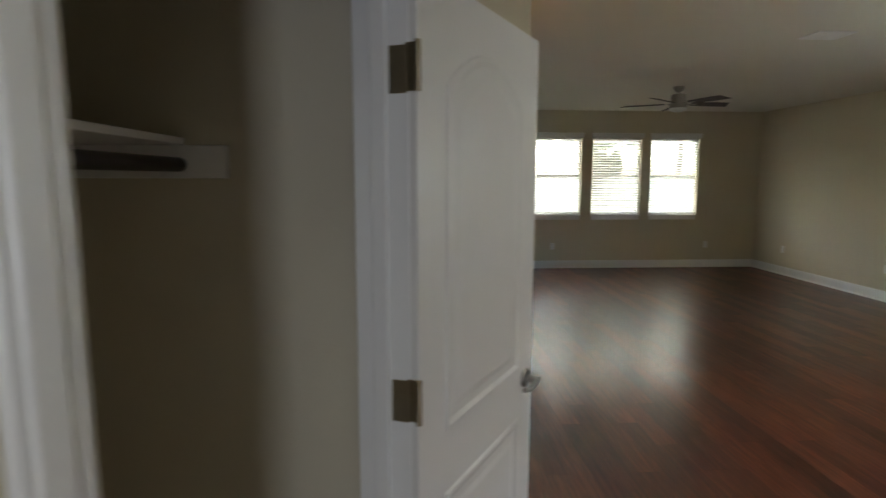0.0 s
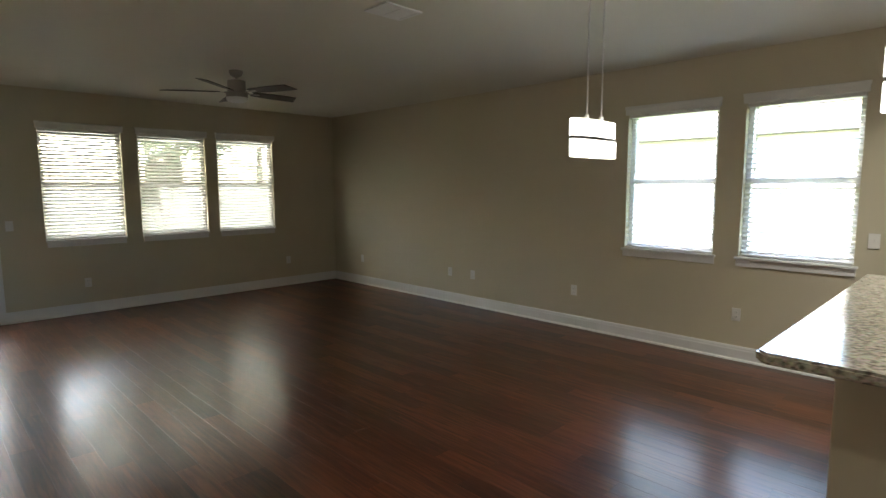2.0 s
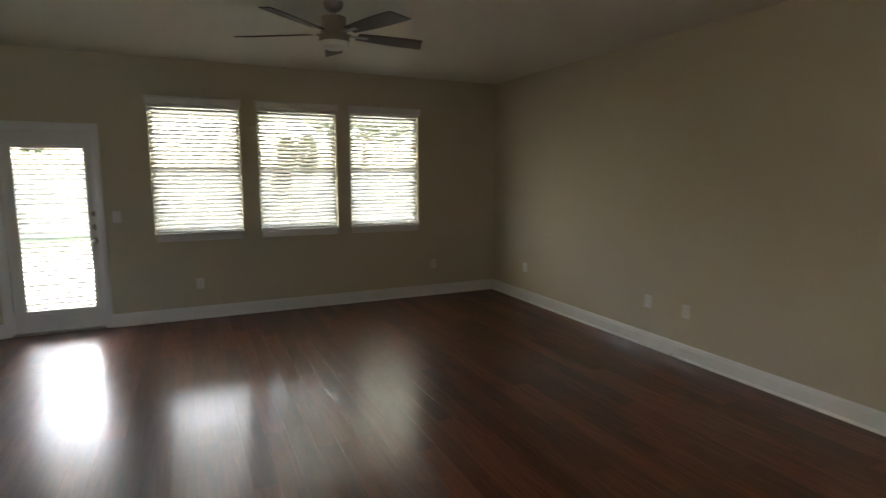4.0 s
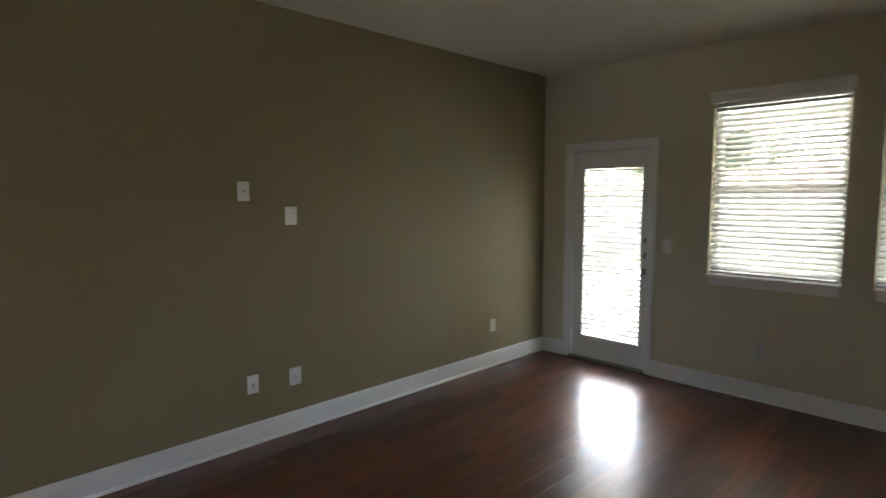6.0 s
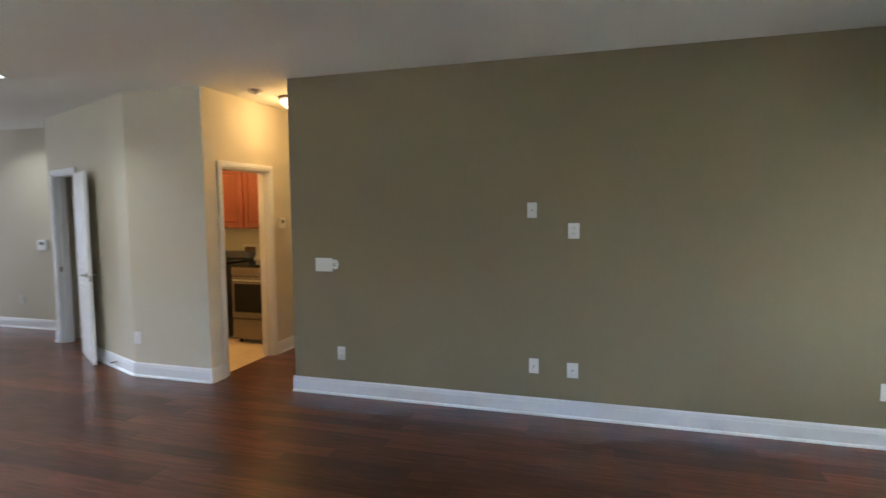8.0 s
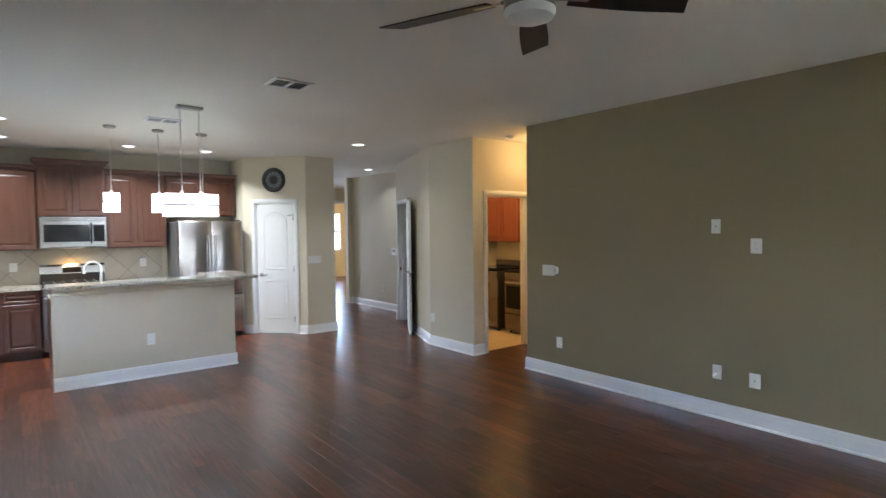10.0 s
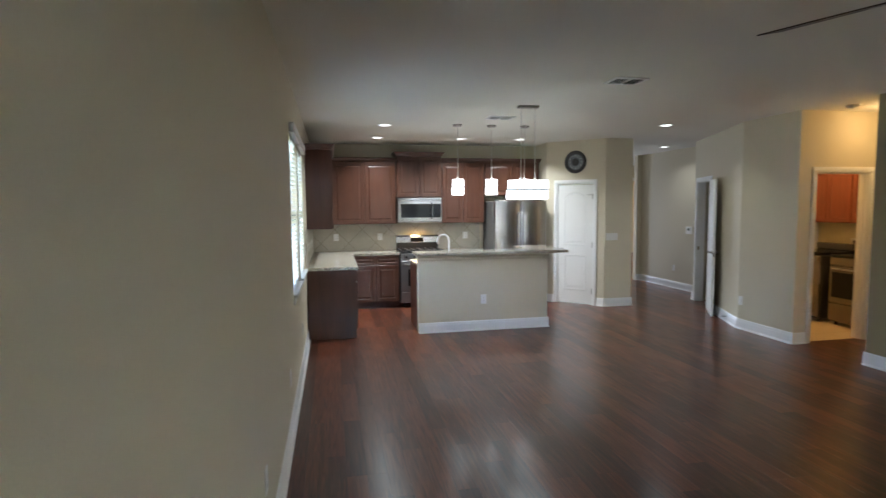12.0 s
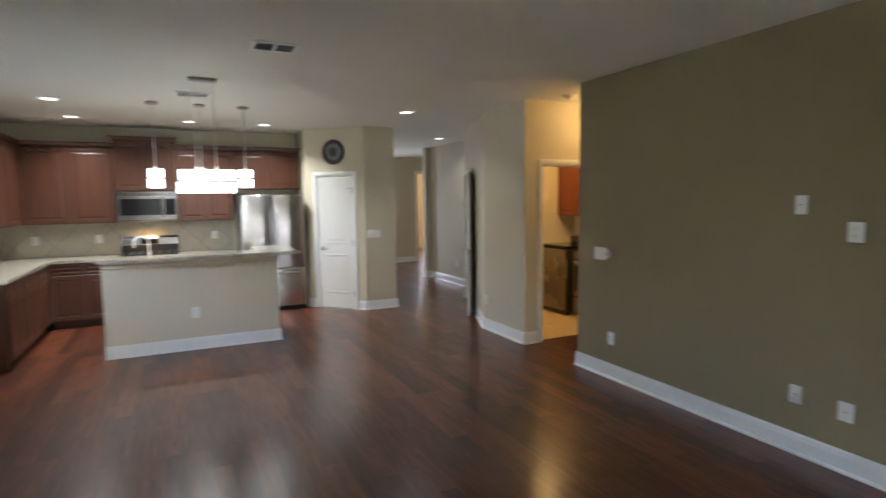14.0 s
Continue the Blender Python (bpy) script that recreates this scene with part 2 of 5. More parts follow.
# ---- mesh helpers ----
def box(bm, a, b, bev=0.0, m=None, seg=1):
    """A box from corner a to corner b, its edges rounded by bev."""
    r = bmesh.ops.create_cube(bm, size=1.0)
    vs = r["verts"]
    for v in vs:
        v.co = Vector([a[i] + (v.co[i] + 0.5) * (b[i] - a[i]) for i in range(3)])
    if bev:
        es = list({e for v in vs for e in v.link_edges})
        out = bmesh.ops.bevel(bm, geom=es, offset=bev, segments=seg, affect="EDGES", profile=0.5)
        vs = list({v for f in out["faces"] for v in f.verts} | {v for v in vs if v.is_valid})
    if m is not None:
        bmesh.ops.transform(bm, matrix=m, verts=[v for v in vs if v.is_valid])
    return bm


def rod(bm, a, b, r, r2=None, seg=16):
    """A round bar from a to b."""
    a, b = Vector(a), Vector(b)
    d = b - a
    q = d.to_track_quat("Z", "Y").to_matrix().to_4x4()
    bmesh.ops.create_cone(bm, cap_ends=True, segments=seg, radius1=r, radius2=r if r2 is None else r2, depth=d.length,
                          matrix=Matrix.Translation((a + b) / 2) @ q)
    return bm


def lathe(bm, profile, seg=28, m=None, sx=1.0, sy=1.0, cap=True):
    """A turned body from (radius, height) pairs; cap closes its open ends."""
    rings = []
    for r, z in profile:
        rings.append([bm.verts.new((r * sx * math.cos(2 * math.pi * i / seg), r * sy * math.sin(2 * math.pi * i / seg), z)) for i in range(seg)])
    for p, q in zip(rings, rings[1:]):
        for i in range(seg):
            bm.faces.new((p[i], p[(i + 1) % seg], q[(i + 1) % seg], q[i]))
    if cap and profile[0][0] > 1e-4:
        bm.faces.new(rings[0][::-1])
    if cap and profile[-1][0] > 1e-4:
        bm.faces.new(rings[-1])
    if m is not None:
        bmesh.ops.transform(bm, matrix=m, verts=[v for ring in rings for v in ring])
    return bm


def tube(bm, pts, r, seg=10):
    """A bent round bar through pts."""
    pts = [Vector(p) for p in pts]
    rings = []
    for i, p in enumerate(pts):
        d = (pts[min(i + 1, len(pts) - 1)] - pts[max(i - 1, 0)]).normalized()
        u = d.orthogonal().normalized() if i == 0 else (u - d * u.dot(d)).normalized()
        w = d.cross(u)
        rings.append([bm.verts.new(p + (u * math.cos(2 * math.pi * k / seg) + w * math.sin(2 * math.pi * k / seg)) * r) for k in range(seg)])
    for p, q in zip(rings, rings[1:]):
        for k in range(seg):
            bm.faces.new((p[k], p[(k + 1) % seg], q[(k + 1) % seg], q[k]))
    bm.faces.new(rings[0][::-1])
    bm.faces.new(rings[-1])
    return bm


def rings_face(bm, outlines, cap=True):
    """Nested closed outlines joined by faces, the last one filled."""
    rows = [[bm.verts.new(p) for p in o] for o in outlines]
    for p, q in zip(rows, rows[1:]):
        k = len(p)
        for i in range(k):
            bm.faces.new((p[i], p[(i + 1) % k], q[(i + 1) % k], q[i]))
    if cap:
        bm.faces.new(rows[-1])


def mesh_of(name, bm, mat, smooth=False):
    me = bpy.data.meshes.new(name)
    bmesh.ops.recalc_face_normals(bm, faces=bm.faces)
    bm.to_mesh(me)
    bm.free()
    me.materials.append(mat)
    if smooth:
        me.shade_smooth()
        me.set_sharp_from_angle(angle=radians(38))
    return me


def part(name, bm, mat, parent, label="", smooth=False, at=None):
    """Links a bmesh as one mesh object under a thing or a part."""
    ob = new(name, mesh_of(name, bm, mat, smooth))
    ob.parent = parent
    if at is not None:
        ob.matrix_basis = at
    if label:
        ob["label"] = label
    return ob


def thing(name, m, label, category, group="", kind=""):
    ob = new(name)
    ob.empty_display_size = 0.05
    ob.matrix_basis = m if isinstance(m, Matrix) else Matrix.Translation(m)
    return tagged(ob, label, category, group, kind)


def solid(name, bm, mat, label, category, kind="", m=None, smooth=False):
    ob = new(name, mesh_of(name, bm, mat, smooth))
    if m is not None:
        ob.matrix_basis = m
    return tagged(ob, label, category, "", kind)


def B():
    return bmesh.new()


# ---- the shell ----
def frame_of(a, b):
    """Pose with x along the wall from a to b, y into the wall, z up; the room lies at y < 0."""
    d = (Vector(b) - Vector(a)).normalized()
    n = Vector((d.y, -d.x, 0)) if len(d) == 3 else Vector((d.y, -d.x))
    return Matrix(((d.x, n.x, 0, a[0]), (d.y, n.y, 0, a[1]), (0, 0, 1, 0), (0, 0, 0, 1)))


def wall(name, a, b, thick, mat, label, holes=(), height=H):
    """A wall whose room face runs from a to b, the room on the left; holes are (s0, s1, z0, z1)."""
    length = (Vector(b) - Vector(a)).length
    ss = sorted({0.0, length, *[h[0] for h in holes], *[h[1] for h in holes]})
    zs = sorted({0.0, height, *[h[2] for h in holes], *[h[3] for h in holes]})
    bm, made = B(), {}

    def vert(i, j, t):
        if (i, j, t) not in made:
            made[i, j, t] = bm.verts.new((ss[i], t * thick, zs[j]))
        return made[i, j, t]

    def full(i, j):
        if not (0 <= i < len(ss) - 1 and 0 <= j < len(zs) - 1):
            return False
        s, z = (ss[i] + ss[i + 1]) / 2, (zs[j] + zs[j + 1]) / 2
        return not any(h[0] < s < h[1] and h[2] < z < h[3] for h in holes)

    for i in range(len(ss) - 1):
        for j in range(len(zs) - 1):
            if not full(i, j):
                continue
            for t in (0, 1):
                bm.faces.new((vert(i, j, t), vert(i + 1, j, t), vert(i + 1, j + 1, t), vert(i, j + 1, t)))
            for di, dj, p, q in ((-1, 0, (i, j), (i, j + 1)), (1, 0, (i + 1, j), (i + 1, j + 1)), (0, -1, (i, j), (i + 1, j)), (0, 1, (i, j + 1), (i + 1, j + 1))):
                if not full(i + di, j + dj):
                    bm.faces.new((vert(*p, 0), vert(*q, 0), vert(*q, 1), vert(*p, 1)))
    return solid(name, bm, mat, label, "wall", "structure", frame_of(a, b))


W = 5.69
KB = -10.2
N_WIN = [(1.60, 2.48), (2.665, 3.545), (3.71, 4.58)]
E_WIN = [(-6.20, -5.335), (-7.255, -6.42)]
Z0, Z1 = 0.945, 2.30
wall("wall_north", (W + 0.15, 0), (-0.12, 0), 0.15, WALL, "beige painted wall with a glazed door and three windows",
     [(W + 0.15 - b, W + 0.15 - a, Z0, Z1) for a, b in N_WIN] + [(W + 0.15 - 1.10, W + 0.15 - 0.32, 0, 2.0)])
wall("wall_east", (W, KB - 0.12), (W, 0), 0.15, WALL, "beige painted wall with two windows",
     [(a - KB + 0.12, b - KB + 0.12, Z0, Z1) for a, b in E_WIN])
wall("wall_west", (0, 0), (0, -5.22), 0.12, OLIVE, "olive-brown accent wall with outlets")
AX = -1.95
wall("wall_alcove_north", (-0.12, -5.22), (AX - 0.12, -5.22), 0.12, WALL, "beige wall of the side passage")
wall("wall_alcove_west", (AX, -5.22), (AX, -6.10), 0.12, WALL, "beige wall at the end of the side passage", [(0.06, 0.78, 0, 2.03)])
LO = (-0.965, -0.205)
wall("wall_alcove_south", (AX - 0.12, -6.10), (-0.09, -6.10), 0.12, WALL, "beige wall with the laundry doorway",
     [(LO[0] - AX + 0.12, LO[1] - AX + 0.12, 0, 2.03)])
wall("wall_hall_corner", (0.03, -6.10), (0.03, -7.0), 0.12, WALL, "light beige wall beside the laundry doorway")
DA, DB = Vector((0.03, -7.0)), Vector((-0.853, -9.155))
DL = (DB - DA).length
DD = (DB - DA).normalized()
CS0, CS1 = 1.38, 2.135
wall("wall_closet", DA, DB, 0.12, WALL, "slanting beige wall with the coat closet doorway", [(CS0, CS1, 0, 2.05)])
wall("wall_hall_return", (-0.92, -9.155), (-1.45, -9.155), 0.12, WALL, "short beige wall beside the closet")
wall("wall_hall_west", (-1.33, -9.155), (-1.33, -11.72), 0.12, WALL, "beige hall wall with a thermostat")
wall("wall_hall_stub", (-1.33, -11.6), (-1.215, -11.6), 0.12, WALL, "short beige wall end where the hall meets the foyer")
wall("wall_pantry_front", (0.52, -8.86), (1.0, -8.86), 0.12, WALL, "beige wall with switches beside the pantry")
PA, PB = Vector((1.0, -8.86)), Vector((1.72, -9.58))
PS0, PS1 = 0.195, 0.815
wall("wall_pantry_door", PA, PB, 0.12, WALL, "slanting beige wall with the pantry door", [(PS0, PS1, 0, 2.03)])
wall("wall_pantry_side", (1.72, -9.58), (1.72, KB), 0.12, WALL, "beige wall beside the refrigerator")
wall("wall_kitchen", (1.60, KB), (W, KB), 0.12, WALL, "beige kitchen wall behind the cabinets")
wall("wall_hall_east", (0.52, -14.5), (0.52, -8.98), 0.12, WALL, "beige hall wall")
wall("wall_foyer", (-5.4, -14.5), (0.64, -14.5), 0.12, WALL, "beige foyer wall with a lit doorway", [(5.4 - 3.1, 5.4 - 2.26, 0, 2.35), (4.75, 5.65, 0, 2.1)])
wall("wall_foyer_west", (-5.4, -11.72), (-5.4, -18.0), 0.12, WALL, "plain beige foyer wall")
wall("wall_foyer_north", (-1.45, -11.72), (-5.52, -11.72), 0.12, WALL, "plain beige foyer wall")
wall("wall_study_south", (-5.52, -18.0), (0.57, -18.0), 0.12, WALL, "beige wall with a bright window", [(1.08, 1.48, 0.9, 2.2)])
wall("wall_study_east", (0.52, -18.0), (0.52, -14.62), 0.12, WALL, "plain beige wall")
# laundry room and closet
wall("wall_laundry_west", (-2.14, -6.22), (-2.14, -8.0), 0.12, WALL, "cream laundry room wall")
wall("wall_laundry_south", (-2.14, -7.9), (-0.42, -7.9), 0.08, WALL, "beige wall between laundry and closet")
wall("wall_closet_west", (-1.38, -7.98), (-1.38, -9.1), 0.10, WALL, "beige closet wall")

ceil = B()
box(ceil, (-5.6, -18.2, H), (W + 0.2, 0.2, H + 0.12))
solid("ceiling", ceil, CEIL, "flat painted ceiling", "ceiling", "structure")
sub = B()
box(sub, (-5.6, -18.2, -0.14), (W + 0.15, 0.15, -0.006))
floor = solid("floor", sub, SUB, "dark red-brown hand-scraped wooden board floor", "floor", "structure")


def baseboard(a, b, s0=0.0, s1=None, height=0.134):
    """A skirting board with a moulded top edge along a wall face."""
    length = (Vector(b) - Vector(a)).length
    s1 = length if s1 is None else s1
    prof = [(0, 0), (-0.032, 0), (-0.031, 0.007), (-0.026, 0.015), (-0.017, 0.018), (-0.015, height * 0.72), (-0.012, height * 0.8), (-0.012, height * 0.88), (-0.006, height), (0, height)]
    bm = B()
    l, r = [bm.verts.new((s0, y, z)) for y, z in prof], [bm.verts.new((s1, y, z)) for y, z in prof]
    for i in range(len(prof) - 1):
        bm.faces.new((l[i], l[i + 1], r[i + 1], r[i]))
    bm.faces.new(l)
    bm.faces.new(r[::-1])
    return solid("baseboard", bm, TRIM, "white moulded baseboard along the wall", "baseboard", "structure", frame_of(a, b))


for a, b, s0, s1 in [((W, 0), (0, 0), 0.017, W - 1.16), ((W, 0), (0, 0), W - 0.26, W - 0.017), ((W, -7.66), (W, 0), 0, None),
                     ((0, 0), (0, -5.22), 0, 5.237), ((0, -5.22), (AX, -5.22), 0, None), ((AX, -6.10), (0, -6.10), 0.017, LO[0] - AX - 0.065),
                     ((AX, -6.10), (0, -6.10), LO[1] - AX + 0.065, -AX + 0.047), ((0.03, -6.10), (0.03, -7.0), 0, 0.903),
                     (DA, DB, 0, CS0 - 0.07), (DA, DB, CS1 + 0.07, DL), ((-1.33, -9.155), (-1.33, -11.6), 0, None), ((-1.33, -11.6), (-1.215, -11.6), 0, None),
                     ((0.52, -8.86), (1.0, -8.86), -0.017, 0.48), (PA, PB, 0, PS0 - 0.068), (PA, PB, PS1 + 0.068, (PB - PA).length),
                     ((0.52, -14.5), (0.52, -8.86), 0, None), ((-2.19, -14.5), (0.52, -14.5), 0, 1.54)]:
    baseboard(a, b, s0, s1)


def casing(a, b, s0, s1, top, width=0.062, thick=0.018, depth=0.12, label="white door casing", jambs=True):
    """Moulded trim round a doorway, with the jambs that line it."""
    t = thing("door_frame", frame_of(a, b), label, "door frame", kind="structure")
    bits = [("casing_side", (s0 - width, -thick, 0), (s0, 0, top)), ("casing_side", (s1, -thick, 0), (s1 + width, 0, top)),
            ("casing_head", (s0 - width, -thick, top), (s1 + width, 0, top + width))]
    for nm, p, q in bits:
        bm = B()
        box(bm, p, q, 0.004)
        if nm == "casing_side":
            box(bm, (p[0] + 0.018, p[1] - 0.005, 0), (q[0] - 0.012, p[1] + 0.006, top - 0.002), 0.003)
        else:
            box(bm, (p[0] + 0.018, p[1] - 0.005, top + 0.016), (q[0] - 0.018, p[1] + 0.006, q[2] - 0.014), 0.003)
        part(nm, bm, TRIM, t)
    if jambs:
        for nm, p, q in [("jamb", (s0, -0.004, 0), (s0 + 0.014, depth + 0.006, top - 0.014)), ("jamb", (s1 - 0.014, -0.004, 0), (s1, depth + 0.006, top - 0.014)),
                         ("head_jamb", (s0, -0.004, top - 0.014), (s1, depth + 0.006, top))]:
            bm = B()
            box(bm, p, q, 0.002)
            part(nm, bm, TRIM, t)
        for nm, p, q in [("stop", (s0 + 0.014, 0.045, 0), (s0 + 0.026, 0.08, top - 0.026)), ("stop", (s1 - 0.026, 0.045, 0), (s1 - 0.014, 0.08, top - 0.026))]:
            bm = B()
            box(bm, p, q, 0.002)
            part(nm, bm, TRIM, t)
    return t


laundry_frame = casing((AX, -6.10), (0, -6.10), LO[0] - AX, LO[1] - AX, 2.03, label="white casing round the laundry doorway")
closet_frame = casing(DA, DB, CS0, CS1, 2.05, label="white casing round the coat closet doorway")
pantry_frame = casing(PA, PB, PS0, PS1, 2.03, label="white casing round the pantry door")
passage_frame = casing((AX, -5.22), (AX, -6.10), 0.06, 0.78, 2.03, label="white casing round the passage door")
casing((-5.4, -14.5), (0.57, -14.5), 5.4 - 3.1, 5.4 - 2.26, 2.35, label="white casing round the foyer doorway")


# ---- windows and blinds ----
def slat_mesh(width, depth, tilt, crown=0.003, thick=0.0026):
    bm = B()
    cols = []
    for t in (-0.5, -0.25, 0, 0.25, 0.5):
        z = crown * (1 - 4 * t * t)
        cols.append([bm.verts.new((x, t * depth, z + dz)) for x in (0, width) for dz in (0, thick)])
    for p, q in zip(cols, cols[1:]):
        bm.faces.new((p[0], q[0], q[2], p[2]))
        bm.faces.new((p[1], p[3], q[3], q[1]))
        bm.faces.new((p[0], p[1], q[1], q[0]))
        bm.faces.new((p[2], q[2], q[3], p[3]))
    for c in (cols[0], cols[-1]):
        bm.faces.new((c[0], c[2], c[3], c[1]))
    bmesh.ops.rotate(bm, verts=bm.verts, matrix=Matrix.Rotation(radians(tilt), 3, "X"))
    return mesh_of("slat", bm, SLAT, True)


def window(number, m, s0, s1, stool):
    """A single-hung vinyl window in its opening, with stool and apron."""
    w = thing("window_%d" % number, m, "white vinyl single-hung window in the wall", "window", "windows", "structure")
    mid = (Z0 + Z1) / 2
    bm = B()
    f = 0.045
    for p, q in [((s0, 0.075, Z0), (s0 + f, 0.14, Z1)), ((s1 - f, 0.075, Z0), (s1, 0.14, Z1)), ((s0 + f, 0.075, Z0), (s1 - f, 0.14, Z0 + f)), ((s0 + f, 0.075, Z1 - f), (s1 - f, 0.14, Z1))]:
        box(bm, p, q, 0.004)
    part("window_frame", bm, VINYL, w)
    bm = B()
    box(bm, (s0 + f, 0.08, mid - 0.022), (s1 - f, 0.125, mid + 0.022), 0.004)
    part("meeting_rail", bm, VINYL, w)
    for z0, z1, y in ((Z0 + f, mid - 0.022, 0.095), (mid + 0.022, Z1 - f, 0.115)):
        bm = B()
        box(bm, (s0 + f, y, z0), (s1 - f, y + 0.005, z1))
        part("pane", bm, GLASS, w).visible_shadow = False
    bm = B()
    box(bm, (s0 - stool, -0.035, Z0 - 0.022), (s1 + stool, 0.0, Z0 + 0.002), 0.006, seg=2)
    box(bm, (s0 + 0.001, 0.0, Z0 - 0.022), (s1 - 0.001, 0.075, Z0 + 0.002))
    part("window_sill", bm, TRIM, w)
    bm = B()
    box(bm, (s0 - stool + 0.012, -0.014, Z0 - 0.085), (s1 + stool - 0.012, 0, Z0 - 0.0225), 0.004)
    part("apron", bm, TRIM, w)
    return w


def blind(m, s0, s1, tilt, label):
    b = thing("window_blind", m, label, "blind", "window blinds")
    bm = B()
    box(bm, (s0 - 0.018, -0.04, Z1 - 0.018), (s1 + 0.018, -0.002, Z1 + 0.058), 0.005)
    box(bm, (s0 - 0.022, -0.046, Z1 + 0.036), (s1 + 0.022, -0.002, Z1 + 0.064), 0.004)
    part("valance", bm, SLAT, b)
    bm = B()
    box(bm, (s0 + 0.006, 0.004, Z1 - 0.045), (s1 - 0.006, 0.06, Z1 - 0.003), 0.002)
    part("headrail", bm, SLAT, b)
    me = slat_mesh(s1 - s0 - 0.016, 0.05, tilt)
    n = 30
    for i in range(n):
        o = new("slat", me)
        o.parent = b
        o.matrix_basis = Matrix.Translation((s0 + 0.008, 0.034, Z0 + 0.055 + i * (Z1 - Z0 - 0.12) / (n - 1)))
    bm = B()
    box(bm, (s0 + 0.008, 0.01, Z0 + 0.008), (s1 - 0.008, 0.058, Z0 + 0.026), 0.004)
    part("bottom_rail", bm, SLAT, b)
    for s in (s0 + 0.12, s1 - 0.12):
        bm = B()
        for y in (0.008, 0.06):
            rod(bm, (s, y, Z0 + 0.02), (s, y, Z1 - 0.02), 0.0012, seg=5)
        part("ladder_cord", bm, SLAT, b)
    bm = B()
    rod(bm, (s1 - 0.09, 0.0, Z1 - 0.55), (s1 - 0.09, 0.0, Z1 - 0.04), 0.004, seg=8)
    rod(bm, (s1 - 0.09, 0.0, Z1 - 0.6), (s1 - 0.09, 0.0, Z1 - 0.55), 0.008, 0.004, seg=8)
    part("tilt_wand", bm, PLATE, b)
    return b


NM = frame_of((W, 0), (0, 0))
EM = frame_of((W, KB), (W, 0))
num = 0
for a, b in N_WIN:
    num += 1
    window(num, NM, W - b, W - a, 0.0)
    blind(NM, W - b, W - a, 35, "white faux-wood blind with open slats, lowered over a window")
for a, b in E_WIN:
    num += 1
    window(num, EM, a - KB, b - KB, 0.03)
    blind(EM, a - KB, b - KB, 2 if a > -6.3 else 14, "white faux-wood blind with open slats, lowered over a window")


# ---- doors ----
def arch_outline(x0, x1, z0, z1, rise, inset, y):
    """A panel outline with an arched top, drawn in by inset."""
    x0, x1, z0, z1 = x0 + inset, x1 - inset, z0 + inset, z1 - inset
    pts = [(x0, y, z0), (x1, y, z0)]
    if rise <= 0:
        return pts + [(x1, y, z1), (x0, y, z1)]
    for i in range(13):
        t = i / 12
        x = x1 + (x0 - x1) * t
        pts.append((x, y, z1 - rise + rise * math.sin(math.pi * t) ** 0.8))
    return pts


def moulded(bm, w, h, t):
    """A moulded two-panel door leaf, hinge edge at x = 0, faces at y = 0 and y = t."""
    box(bm, (0, 0.0, 0), (w, t, h), 0.002)
    m = min(0.12, w * 0.165)
    for y, sgn in ((0, -1), (t, 1)):
        for z0, z1, rise in ((0.225, 0.83, 0), (0.985, h - 0.115, 0.10)):
            outs = [arch_outline(m, w - m, z0, z1, rise, i, y + sgn * d) for i, d in
                    ((0, -0.001), (0.006, 0.0055), (0.016, 0.006), (0.03, 0.0012), (0.052, 0.0012), (0.072, 0.0045))]
            rings_face(bm, outs)
    return bm


def lever(parent, x, z, t, side, turn=1):
    """A lever handle on one face of a door leaf."""
    h = part("door_handle", lathe(B(), [(0.031, 0), (0.031, 0.006), (0.027, 0.012), (0.013, 0.014), (0.011, 0.05), (0.0, 0.052)], 20), NICKEL, parent, "brushed nickel lever handle", True,
             Matrix.Translation((x, 0 if side < 0 else t, z)) @ Matrix.Rotation(radians(90 if side < 0 else -90), 4, "X"))
    bm = B()
    s = -1 if side < 0 else 1
    tube(bm, [(x, (0 if s < 0 else t) + s * 0.044, z), (x - turn * 0.03, (0 if s < 0 else t) + s * 0.05, z), (x - turn * 0.075, (0 if s < 0 else t) + s * 0.05, z - 0.003), (x - turn * 0.112, (0 if s < 0 else t) + s * 0.044, z + 0.004)], 0.0085)
    part("lever", bm, NICKEL, parent, "", True)
    return h


def hinge(parent, x, y, z, m=None):
    bm = B()
    box(bm, (x - 0.001, y - 0.036, z - 0.048), (x + 0.002, y, z + 0.048), 0.0008)
    box(bm, (x - 0.036, y - 0.001, z - 0.048), (x, y + 0.002, z + 0.048), 0.0008)
    rod(bm, (x, y - 0.004, z - 0.05), (x, y - 0.004, z + 0.05), 0.0065, seg=10)
    part("hinge", bm, BRASS, parent, "aged metal butt hinge")


# coat closet door, standing open into the hall
cw = 0.73
hx = DA + DD * (CS0 + 0.016)
nrm = Vector((DD.y, -DD.x))
hp = hx - nrm * 0.022
open_dir = (Vector((-0.075, -7.66)) - hp).normalized()
cm = Matrix(((open_dir.x, -open_dir.y, 0, hp.x), (open_dir.y, open_dir.x, 0, hp.y), (0, 0, 1, 0.012), (0, 0, 0, 1)))
cd = thing("door_closet", cm, "white moulded two-panel door standing open at the coat closet", "door", kind="structure")
leaf = part("door_leaf", moulded(B(), cw, 2.02, 0.035), DOORW, cd)
lever(cd, cw - 0.065, 0.945, 0.035, -1)
lever(cd, cw - 0.065, 0.945, 0.035, 1)
bm = B()
box(bm, (cw - 0.001, 0.006, 0.88), (cw + 0.0015, 0.029, 0.94))
part("latch_plate", bm, NICKEL, cd)
